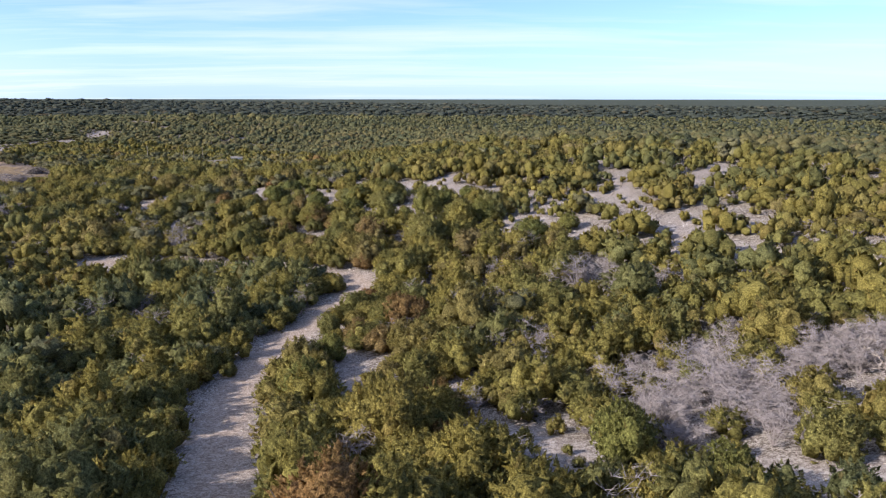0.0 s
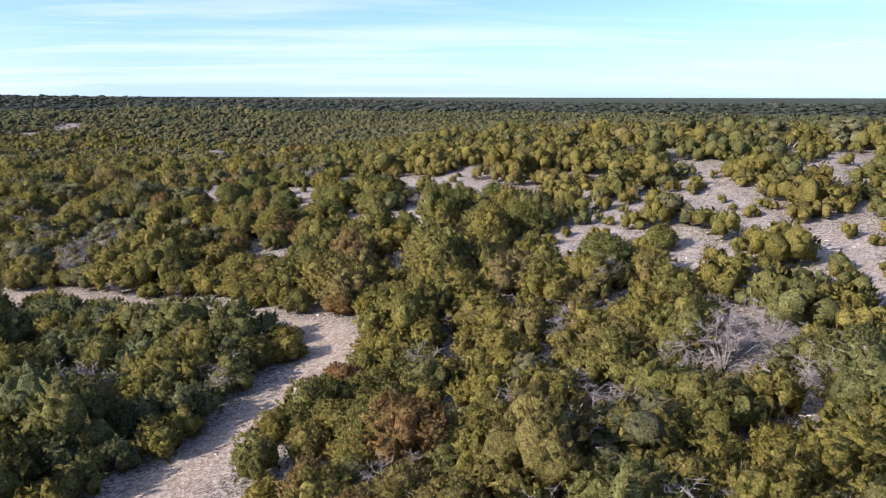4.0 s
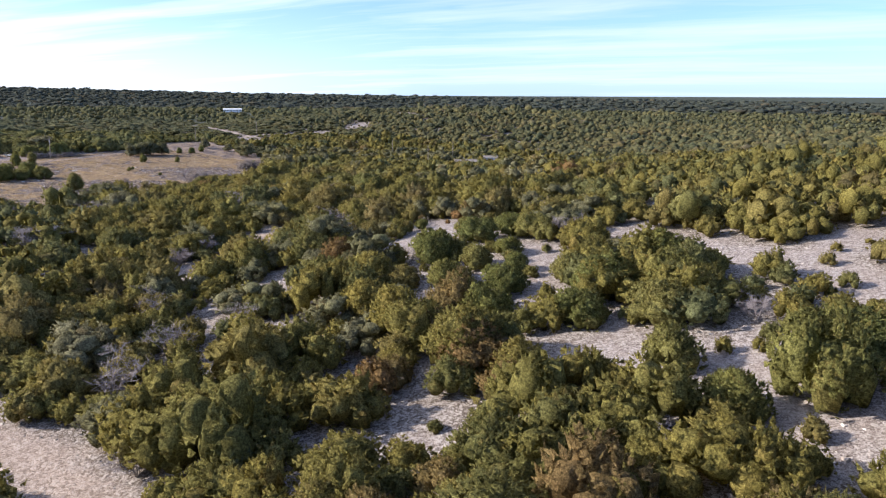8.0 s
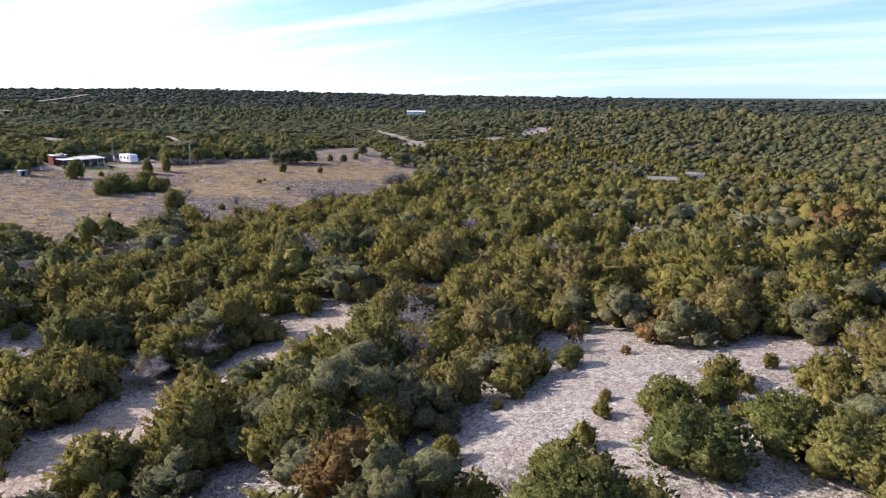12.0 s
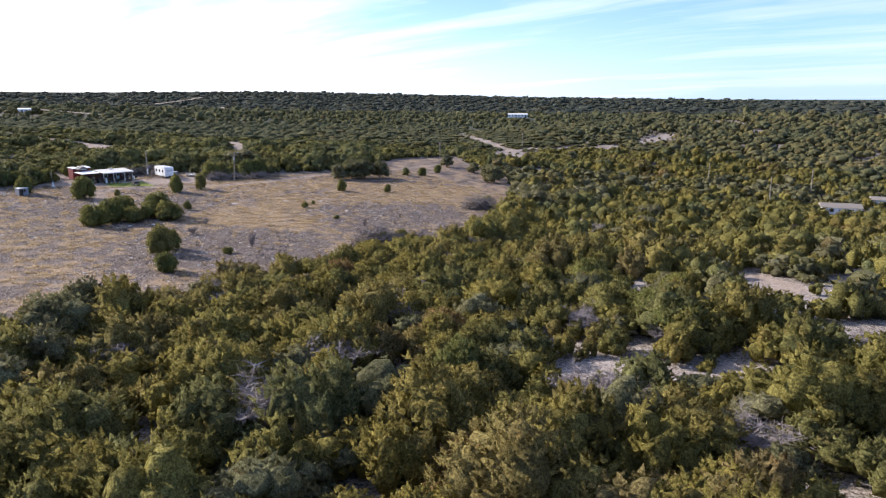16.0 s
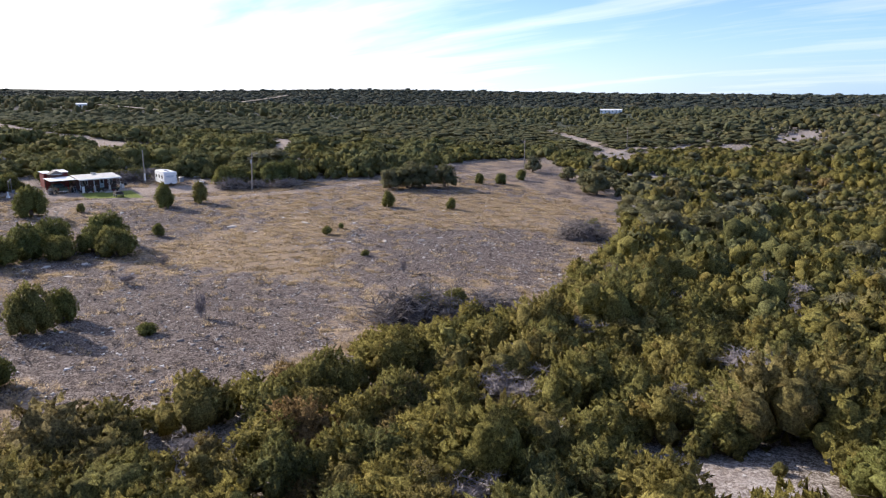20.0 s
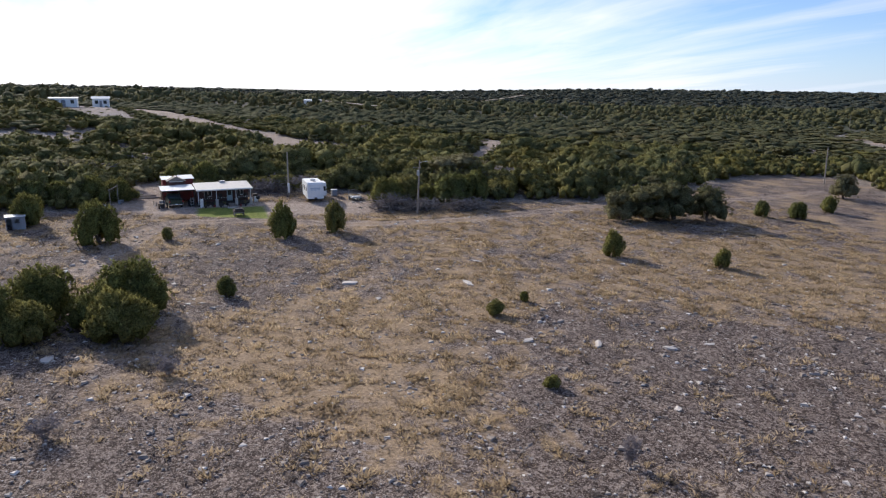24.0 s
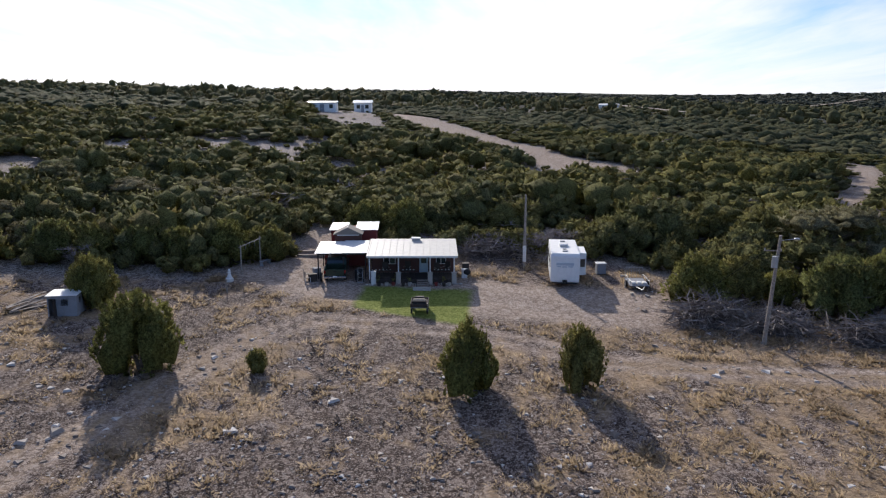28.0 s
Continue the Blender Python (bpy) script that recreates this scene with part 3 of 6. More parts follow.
def tube(points, radii, sides=4):
    """A tapered limb along points."""
    pts = np.asarray(points, float)
    d = np.gradient(pts, axis=0)
    d /= np.linalg.norm(d, axis=1)[:, None] + 1e-9
    ref = np.array([0.31, 0.93, 0.17])
    a = np.cross(d, ref)
    a /= np.linalg.norm(a, axis=1)[:, None] + 1e-9
    b = np.cross(d, a)
    ang = np.arange(sides) * 2 * math.pi / sides
    V = pts[:, None] + (a[:, None] * np.cos(ang)[:, None] + b[:, None] * np.sin(ang)[:, None]) * np.asarray(radii, float)[:, None, None]
    F = []
    for i in range(len(pts) - 1):
        for j in range(sides):
            q = (i * sides + j, i * sides + (j + 1) % sides, (i + 1) * sides + (j + 1) % sides, (i + 1) * sides + j)
            F += [(q[0], q[1], q[2]), (q[0], q[2], q[3])]
    return V.reshape(-1, 3), np.array(F)


def join(pieces):
    V, F, n = [], [], 0
    for v, f in pieces:
        V.append(np.asarray(v, float))
        F.append(np.asarray(f) + n)
        n += len(v)
    return np.concatenate(V), np.concatenate(F)


def trunk(seed, stems=3, thick=0.03, top=0.6, lean=0.28):
    r = np.random.RandomState(seed)
    out = []
    for i in range(stems):
        a, l = r.uniform(0, 6.28), r.uniform(0.1, 1) * lean
        t = np.linspace(0, 1, 5)[:, None]
        p = np.array([math.cos(a), math.sin(a), 0]) * l * t ** 1.4 + np.array([0, 0, top]) * t + r.normal(size=(5, 3)) * 0.012 * t
        p[0, 2] = -0.05
        out.append(tube(p, thick * r.uniform(0.7, 1.1) * (1.15 - np.linspace(0, 1, 5))))
        for _ in range(3):
            s = p[r.randint(1, 4)]
            e = s + np.array([*(r.normal(size=2) * 0.22), r.uniform(0.05, 0.25)])
            out.append(tube([s, (s + e) / 2 + r.normal(size=3) * 0.02, e], [thick * 0.45, thick * 0.3, thick * 0.1], 3))
    return join(out)


def bare(seed, twigs=260, thick=0.010, stems=9, forks=5):
    """A leafless shrub a metre high: stems that fork into fine twigs. Returns the stems and the twigs."""
    r = np.random.RandomState(seed)
    out, tips = [], []
    for i in range(stems):
        a, l = r.uniform(0, 6.28), r.uniform(0.12, 0.48)
        e = np.array([math.cos(a) * l, math.sin(a) * l, r.uniform(0.5, 0.85)])
        m = e * (0.45, 0.45, 0.55) + r.normal(size=3) * 0.04
        out.append(tube([(0, 0, -0.03), m, e], [thick, thick * 0.7, thick * 0.35], 3))
        for _ in range(forks):
            s = m + (e - m) * r.uniform(-0.5, 1)
            t = s + np.array([*(r.normal(size=2) * 0.15), r.uniform(-0.04, 0.2)])
            if forks > 3:
                out.append(tube([s, t], [thick * 0.45, thick * 0.15], 3))
            tips.append((s, t))
    s, t = np.array([q[0] for q in tips]), np.array([q[1] for q in tips])
    w = r.randint(0, len(tips), twigs)
    b = s[w] + (t[w] - s[w]) * r.uniform(0.0, 1, (twigs, 1))
    d = r.normal(size=(twigs, 3)) * (0.8, 0.8, 0.5) + (0, 0, 0.5)
    d /= np.linalg.norm(d, axis=1)[:, None]
    a, _ = frames_of(d, r)
    ln, wd = r.uniform(0.08, 0.2, (twigs, 1)), thick * (0.5 if twigs > 150 else 1.0)
    V = np.stack([b + a * wd, b - a * wd, b + d * ln], axis=1).reshape(-1, 3)
    return join(out), (V, np.arange(3 * twigs).reshape(-1, 3))


def scatter(kinds, xs, ys, which, scale, turn, name, mat, label, category, sink=0.06, smooth=True, tint=None):
    """Joins many plants into one mesh of kind stuff. kinds: (vertices, triangles); scale: widths and heights."""
    V, F, T, L, S, n = [], [], [], [], [], 0
    zs = height(xs, ys)
    rr = np.random.RandomState(len(xs))
    # Western tints drop to darker, bluer leaves: backlight and haze put into the colour.
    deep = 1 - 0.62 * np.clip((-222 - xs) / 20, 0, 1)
    # Trees left of the start tint darker, imitating their shadow side.
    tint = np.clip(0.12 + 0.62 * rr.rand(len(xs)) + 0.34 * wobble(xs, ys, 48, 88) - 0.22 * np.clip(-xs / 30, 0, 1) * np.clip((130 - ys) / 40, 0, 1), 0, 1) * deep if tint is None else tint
    for k, (v, f, *more) in enumerate(kinds):
        i = np.where(which == k)[0]
        if not len(i):
            continue
        c, s = np.cos(turn[i])[:, None], np.sin(turn[i])[:, None]
        w, h = scale[i, 0][:, None], scale[i, 1][:, None]
        px = (v[:, 0] * c - v[:, 1] * s) * w + xs[i][:, None]
        py = (v[:, 0] * s + v[:, 1] * c) * w + ys[i][:, None]
        pz = v[:, 2] * h + zs[i][:, None] - sink
        V.append(np.stack([px, py, pz], axis=-1).reshape(-1, 3))
        F.append((f[None] + (np.arange(len(i)) * len(v))[:, None, None]).reshape(-1, 3) + n)
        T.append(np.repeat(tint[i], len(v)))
        L.append(np.tile(more[0] if more else np.zeros(len(v)), len(i)))
        if more:
            q = more[1]
            q = np.stack([(q[:, 0] * c - q[:, 1] * s) / w, (q[:, 0] * s + q[:, 1] * c) / w, q[:, 2] / h + 0 * w], axis=-1).reshape(-1, 3)
            S.append(q / (np.linalg.norm(q, axis=1)[:, None] + 1e-9))
        n += len(i) * len(v)
    m = mesh_of(name, np.concatenate(V), np.concatenate(F), mat, smooth or bool(S), np.concatenate(S) if S else None)
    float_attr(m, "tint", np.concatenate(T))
    float_attr(m, "lace", np.concatenate(L))
    return tagged(new(name, m), label, category, kind="stuff")


LOW_X, LOW_Y = [-2000, -450, -330, -240, -150, -100, -60, -40, 0, 20, 130, 2000], [-1100, 0, 80, 150, 172, 140, 92, 50, 8, 8, 165, 3000]


def spots(step, seed, x0, x1, y0, y1, jitter=0.48):
    r = np.random.RandomState(seed)
    px, py = np.meshgrid(np.arange(x0, x1, step), np.arange(y0, y1, step), indexing="ij")
    px = px.ravel() + r.uniform(-jitter, jitter, px.size) * step
    py = py.ravel() + r.uniform(-jitter, jitter, py.size) * step
    k = py > np.interp(px, LOW_X, LOW_Y)
    return px[k], py[k], r


def open_ground(px, py):
    """How far a place lies inside open ground (positive) or the woods (negative)."""
    return np.max([polygon_side(px, py, FIELD), road_side(px, py), clearing_side(px, py), gaps(px, py)], axis=0)


x, y, rr = spots(2.6, 11, -480, 190, 5, 560)
side = open_ground(x, y)
stony = np.clip(1.0 - np.hypot((x - 50) / 48, (y - 132) / 46), 0, 1)
western = np.clip((-250 - x) / 30, 0, 1) * np.clip((330 - y) / 40, 0, 1)
thick_woods = 0.97 - 0.18 * stony + 0.06 * western - 0.30 * (wobble(x, y, 26, 3) > 0.42) - 0.14 * (x < -250)
sapling = (clearing_side(x, y) > -0.8) & (road_side(x, y) < -0.8) & (polygon_side(x, y, FIELD) < -1) & (rr.rand(len(x)) < 0.26 + 0.34 * (stony > 0.1))
keep = ((side < -0.8) & (rr.rand(len(x)) < thick_woods)) | sapling
x, y, side, stony, sapling = x[keep], y[keep], side[keep], stony[keep], sapling[keep]
dist = line_dist(x, y, FLIGHT)
valley = np.clip(1 - np.abs(line_dist(x, y, [(-60, 185), (-110, 235), (-130, 290), (-150, 330)])) / 45, 0, 1)
size = np.clip(rr.lognormal(0, 0.30, len(x)), 0.45, 1.8) * (1 + 0.15 * wobble(x, y, 45, 4) + 0.08 * valley)
width = size * 4.1
edge = np.maximum(clearing_side(x, y), road_side(x, y))
width = np.minimum(width, 2.0 + 1.3 * np.maximum(-edge, 0.3))
width = np.where(polygon_side(x, y, FIELD) > -3.0, np.minimum(np.maximum(width, 2.6), 3.6), width)
width[sapling] = rr.uniform(0.8, 2.1, sapling.sum()) * np.where(stony[sapling] > 0.1, 1.5, 1.0)
tall = width * rr.uniform(0.54, 0.86, len(x)) * np.where(width < 2.5, 1.1, 0.98) * (1 - 0.22 * np.clip((-250 - x) / 30, 0, 1))
roadside = np.clip(-road_side(x, y) / 26, 0.6, 1.0)
tall *= np.where(dist > 100, 0.86 * roadside, 1.0)
width *= np.where(dist > 115, 0.92, 1.0)
turn = rr.uniform(0, 6.28, len(x))
pick = rr.rand(len(x))
gray = (line_dist(x, y, [(22, 60), (38, 52), (24, 47), (17, 47)]) < 6.5) | (line_dist(x, y, [(6, 82), (23, 94)]) < 3)
isgray = np.where(gray, pick < 0.78, pick < 0.05 + 0.045 * (y < 130) + 0.10 * ((x > 5) & (y < 125)) + 0.07 * (stony > 0.2) + 0.03 * (wobble(x, y, 55, 71) > 0.25))
oaky = (line_dist(x, y, [(-112, 190), (-138, 199), (-160, 196)]) < 9) | (line_dist(x, y, [(-165, 322), (-185, 345), (-210, 356), (-120, 395)]) < 14) | (np.hypot(x + 330, y - 470) < 110) | ((line_dist(x, y, [(-45, 165), (-75, 240), (-50, 330)]) < 30) & (wobble(x, y, 20, 91) > 0.1))
isoak = ~isgray & np.where(oaky, pick < np.where(dist < 50, 0.36, 0.6), pick > 0.98)
isjun = ~isgray & ~isoak
width *= 1 + 0.22 * np.clip((-243 - x) / 10, 0, 1)
width[isoak] *= 1.25
tall[isgray] *= 0.85
sc = np.stack([width, tall], axis=1)

near = [crown(s, 125, 7, size=0.072, leaves=1) for s in range(40, 52)]
middle = [crown(s, 54, 4, size=0.066, leaves=0, lace=0.0, sides=3, rings=1) for s in range(50, 58)]
distant = [crown(s, 4, 3, size=0.11, leaves=0, lace=0.0, sides=3, rings=1) for s in range(60, 68)]
oak_near = [crown(s, 100, 9, "oak", 0.075, 1) for s in range(70, 74)]
oak_mid = [crown(s, 24, 5, "oak", 0.13, 1, 0.0, 3) for s in range(74, 78)]
oak_far = [crown(s, 4, 2, "oak", 0.22, 0, 0.0, 3, 1) for s in range(78, 82)]
shrub_near = [join(bare(s, 500, 0.008)) for s in range(80, 84)]
shrub_mid = [join(bare(s, 44, 0.022, 3, 2)) for s in range(84, 88)]

# single trees near the line of flight
order = np.argsort(np.where(isjun, dist, 1e9))[:300]
chosen = np.zeros(len(x), dtype=bool)
chosen[order] = True


def plant(name, pieces):
    e = new(name)
    e.empty_display_size = 0.3
    for n, m in pieces:
        o = new(n, m)
        o.parent = e
    return e


def tree_models(name, seeds, sprays, lobes, shape, leaf, mat, stems, thick):
    out = []
    for s in seeds:
        v, f, lace, nv = crown(s, sprays, lobes, shape, leaf, 2)
        me = mesh_of("crown", v, f, mat, True, nv)
        float_attr(me, "lace", lace)
        out.append(plant(name, [("crown", me), ("trunk", mesh_of("trunk", *trunk(s, stems, thick), MAT_BARK))]))
    return out


def put(models, k, px, py, w, h, a, label, category, group="", sink=0.06):
    """Sets a copy of model k on the ground; the first one of each model is used itself."""
    m = Matrix.LocRotScale((px, py, ground(px, py) - sink), Euler((0, 0, a)), (w, w, h))
    k = k % len(models)
    if models[k].get("used"):
        o = copy_thing(models[k], m)
        if "used" in o:
            del o["used"]
    else:
        o = models[k]
        o["used"] = 1
    o.matrix_basis = m
    return tagged(o, label, category, group)


JUN = tree_models("juniper_tree", range(101, 113), 360, 9, "juniper", 0.052, MAT_JUNIPER, 3, 0.026)
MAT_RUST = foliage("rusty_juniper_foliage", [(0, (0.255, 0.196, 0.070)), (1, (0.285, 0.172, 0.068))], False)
RUSTY = tree_models("juniper_tree", range(113, 115), 340, 9, "juniper", 0.052, MAT_RUST, 3, 0.026)
LONE = tree_models("juniper_tree", range(141, 147), 560, 12, "juniper", 0.050, MAT_LONE, 3, 0.03)
OAKS = tree_models("live_oak", range(131, 137), 330, 14, "oak", 0.050, MAT_OAK, 4, 0.035)
BARE = []
for s in range(121, 127):
    stems_twigs = bare(s, 2300, 0.0095, 15, 6)
    BARE.append(plant("bare_shrub", [("stem", mesh_of("stem", *stems_twigs[0], MAT_DEAD)), ("twig_crown", mesh_of("twig_crown", *stems_twigs[1], MAT_DEAD))]))

rusty = 0
for n, i in enumerate(order):
    if pick[i] % 0.1 < (0.018 if x[i] > -3 and y[i] < 100 else 0.001):
        rusty += 1
        put(RUSTY, rusty, x[i], y[i], width[i], tall[i], turn[i], "rust-brown juniper tree heavy with cones", "tree", "junipers of the thicket")
    else:
        put(JUN, n * 7, x[i], y[i], width[i], tall[i], turn[i], "bushy olive-green juniper tree on stony ground", "tree", "junipers of the thicket")
g = np.where(isgray & (dist < 46))[0][:80]
for n, i in enumerate(g):
    put(BARE, n * 5, x[i], y[i], width[i], tall[i], turn[i], "leafless grey shrub with fine bleached twigs", "shrub", "leafless shrubs")
o_idx = np.where(isoak & (dist < 75))[0][:60]
for n, i in enumerate(o_idx):
    put(OAKS, n * 5, x[i], y[i], width[i], tall[i], turn[i], "round grey-green live oak with several stems", "tree", "live oaks")
chosen[g] = True
chosen[o_idx] = True
rb = np.random.RandomState(19)
for n in range(44):
    u, v = rb.uniform(0, 1), rb.normal() * 0.35
    px, py = 15 + 25 * u + 4 * v, 49 + 8 * u + 9 * v
    if clearing_side(np.array([px]), np.array([py]))[0] < -0.6:
        w = rb.uniform(2.8, 4.6)
        put(BARE, n * 5 + 1, px, py, w, w * rb.uniform(0.58, 0.8), rb.uniform(0, 6.28), "leafless lilac-grey shrub with a dense crown of twigs", "shrub", "leafless shrubs")

# single trees and bushes on the meadow and in the clearings: place, width, height
for n, (px, py, w, h) in enumerate([(-220.3, 249.9, 3.7, 4.7), (-221.4, 256.4, 3.0, 4.3), (-220.8, 229.4, 5.2, 5.4), (-230.8, 220.3, 4.0, 4.2), (-198.5, 242.6, 1.9, 2.1),
                                    (-189.5, 221.5, 5.6, 4.2), (-192.5, 225.0, 5.6, 4.6), (-195.5, 228.6, 5.4, 4.6), (-190.0, 228.5, 4.4, 3.2), (-195.6, 235.2, 5.8, 4.9), (-189.5, 235.0, 5.4, 4.0), (-192.5, 232.6, 4.2, 3.6),
                                    (-237.8, 267.2, 5.4, 4.3), (-239.0, 270.6, 4.6, 4.0), (-238.8, 273.6, 3.4, 2.8), (-236.0, 277.2, 6.0, 5.0), (-238.0, 281.0, 5.6, 5.0), (-147.5, 254.0, 3.0, 2.6), (-245.0, 229.0, 4.4, 3.6), (-243.8, 225.6, 5.0, 4.2), (-242.7, 222.0, 4.6, 3.6), (-242.1, 218.4, 5.2, 4.0), (-241.3, 214.6, 5.0, 3.8), (-240.3, 211.0, 4.6, 4.0), (-254.0, 236.5, 5.0, 4.4), (-254.5, 241.0, 5.2, 4.6),
                                    (-161.0, 221.6, 4.2, 4.8), (-163.5, 224.5, 2.8, 3.4), (-202.5, 285.2, 2.6, 3.3), (-196.0, 294.8, 1.9, 2.3), (-219.8, 321.6, 2.4, 2.7), (-217.9, 326.6, 3.2, 2.8),
                                    (-221.7, 336.8, 3.0, 2.9), (-146.8, 257.5, 3.0, 2.6), (-168.0, 302.0, 3.4, 3.0), (-149.0, 217.5, 3.4, 3.0)]):
    put(LONE, n * 5 + 2, px, py, w, h, n * 1.7, "dense green juniper standing alone on dry grass", "tree", "junipers on the meadow", 0.06 * h)
for n, (px, py, w, h) in enumerate([(-26.2, 160.7, 2.7, 2.3), (-32.3, 156.8, 3.8, 3), (-36.6, 163.4, 5.4, 4), (-34.2, 171.2, 5.2, 3.2), (-28.8, 166.1, 3.6, 2.2), (-5.4, 134.9, 4.4, 3.3),
                                    (-0.9, 137.2, 6, 6.2), (-46.1, 181.4, 2.2, 1.6), (-9.4, 140.6, 4.2, 3.6), (-11.5, 58.7, 5, 4.4), (-11.2, 71.2, 4.2, 3.4), (-20.9, 67.9, 1.9, 1.6), (12.1, 41.3, 4.4, 4.4),
                                    (14.9, 32.8, 5, 3.6), (23.9, 38.5, 4.6, 3.2), (-1.2, 118.0, 7.6, 6.8), (23, 116.7, 4, 3), (27.4, 128.7, 3.4, 2.8), (-83.9, 236.3, 5.6, 4.2), (-90.6, 215.6, 4.8, 4.6),
                                    (-20.1, 158.5, 4.5, 2.9), (-15.9, 153.9, 6.4, 4.2), (-12.3, 165.5, 4.6, 3.0), (-10.1, 155.0, 6.3, 4.1), (-10.8, 149.0, 5.5, 3.6), (-17.1, 148.2, 4.9, 3.2), (-14.0, 155.9, 4.2, 2.8), (-30.8, 161.9, 4.2, 2.8), (-25.7, 155.1, 4.8, 3.1), (-25.2, 148.9, 5.2, 3.4), (-37.3, 175.7, 3.4, 2.2), (-35.5, 178.3, 2.4, 1.6), (-31.3, 174.6, 4.3, 2.8), (-28.0, 173.2, 5.0, 3.2), (-38.7, 166.9, 3.9, 2.5), (-67.5, 183.3, 3.4, 2.2), (-79.6, 179.8, 3.5, 2.3), (-76.8, 174.7, 2.5, 1.6), (-103.6, 251.1, 5.5, 3.6), (-99.1, 245.9, 4.7, 3.1), (-96.9, 255.3, 3.1, 2.0), (-92.0, 251.5, 4.5, 2.9), (-91.7, 237.6, 6.4, 4.2), (-87.8, 238.3, 6.4, 4.2), (16.0, 112.8, 6.4, 4.2), (2.4, 142.1, 5.8, 3.8), (7.4, 148.2, 4.0, 2.6), (4.7, 131.2, 6.4, 4.2), (9.4, 129.4, 6.4, 4.2), (22.0, 55.1, 3.9, 2.5)]):
    put(LONE, n * 7 + 5, px, py, w, h, n * 2.3, "rounded juniper on pale gravel with its shadow beside it", "tree", "junipers in the clearings", 0.06 * h)
for n, (px, py, w, h) in enumerate([(-220.5, 297.0, 5.6, 4.3), (-219.5, 300.8, 7.0, 5.2), (-219.5, 305.5, 7.6, 5.6), (-218.2, 310.0, 6.8, 5.3), (-220.8, 303.0, 6.5, 5.0), (-231.7, 350.5, 5.2, 4.6), (-199.5, 339.5, 7.4, 5.2), (-207.0, 345.0, 6.0, 4.4), (-217.6, 349.4, 5.0, 3.6),
                                    (-126.5, 200.5, 6.0, 5.6), (-110.0, 188.5, 7.0, 5.2), (-114.5, 194.0, 6.2, 4.8)]):
    put(OAKS, n * 5 + 1, px, py, w, h, n * 1.9, "spreading grey-green live oak at the meadow's edge", "tree", "live oaks of the meadow")
for n, (px, py, w, h) in enumerate([(-221.5, 236.6, 1.5, 1.6), (-187.5, 264.4, 1.7, 1.4), (-190.3, 268.4, 1.0, 1.0), (-223.2, 300.6, 1.6, 1.1), (-156.0, 230.0, 2.0, 1.1), (-173.0, 262.5, 1.3, 0.9)]):
    put(LONE, n * 3 + 1, px, py, w, h, n * 2.9, "low green shrub in dry grass", "shrub", "low shrubs of the meadow")
for n, (px, py, w, h) in enumerate([(-158.4, 235.5, 1.6, 2.8), (-24.3, 173.0, 4.6, 3.4), (-174.0, 232.6, 2.4, 1.6), (-181.5, 238.5, 2.0, 1.6), (-251.0, 250.0, 3.4, 2.4), (-250.5, 254.5, 3.6, 2.6), (-163.0, 262.0, 1.2, 2.0)]):
    put(BARE, n * 5 + 3, px, py, w, h, n * 2.1, "bare grey shrub with bleached twigs", "shrub", "leafless shrubs of the meadow")

rest = ~chosen
yard_view = np.hypot(x + 182, y - 252) < 185
a, b = dist < 35, (dist >= 35) & ((dist < 105) | yard_view)
c = ~a & ~b
kk = rr.randint(0, 1000, len(x))


def mass(sel, kinds, name, mat, label, category, smooth=False):
    i = np.where(sel & rest)[0]
    if len(i):
        scatter(kinds, x[i], y[i], kk[i] % len(kinds), sc[i], turn[i], name, mat, label, category, smooth=smooth)
    return len(i)


counts = [mass(isjun & a, near, "juniper_thicket", MAT_JUNIPER_STUFF, "dense thicket of olive-green juniper trees", "woods"),
          mass(isjun & b, middle, "juniper_woods", MAT_JUNIPER_STUFF, "dense olive and rust green juniper woods", "woods", True),
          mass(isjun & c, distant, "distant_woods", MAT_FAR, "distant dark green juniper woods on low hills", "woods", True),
          mass(isoak & a, oak_near, "oak_thicket", MAT_OAK_STUFF, "grey-green live oaks between the junipers", "woods"),
          mass(isoak & b, oak_mid, "farther_oaks", MAT_OAK_STUFF, "grey-green live oaks farther off", "woods"),
          mass(isoak & c, oak_far, "distant_oaks", MAT_OAK_STUFF, "distant grey-green live oaks", "woods"),
          mass(isgray & a, shrub_near, "bare_thicket", MAT_DEAD, "leafless grey thicket of fine twigs", "shrubs"),
          mass(isgray & (b | c), shrub_mid, "distant_bare_shrubs", MAT_PILE, "distant leafless grey shrubs", "shrubs")]
print("plants", counts)

# the woods go on behind the start
x2, y2 = np.meshgrid(np.arange(-420, 200, 3.9), np.arange(-110, 215, 3.9), indexing="ij")
r2 = np.random.RandomState(55)
x2, y2 = x2.ravel() + r2.uniform(-1.9, 1.9, x2.size), y2.ravel() + r2.uniform(-1.9, 1.9, y2.size)
k = (y2 <= np.interp(x2, LOW_X, LOW_Y)) & (r2.rand(len(x2)) < 0.9) & (np.hypot(x2, y2) > 6) & (polygon_side(x2, y2, FIELD) < -1)
x2, y2 = x2[k], y2[k]
w2 = r2.uniform(3.2, 5.8, len(x2))
blobs = [crown(s, 3, 1, size=0.22, leaves=0, lace=0.0, sides=3, rings=1) for s in range(90, 98)]
scatter(blobs, x2, y2, r2.randint(0, 8, len(x2)), np.stack([w2, w2 * r2.uniform(0.65, 0.9, len(x2))], axis=1), r2.uniform(0, 6.28, len(x2)), "back_woods", MAT_FAR, "juniper woods behind the start of the flight", "woods")

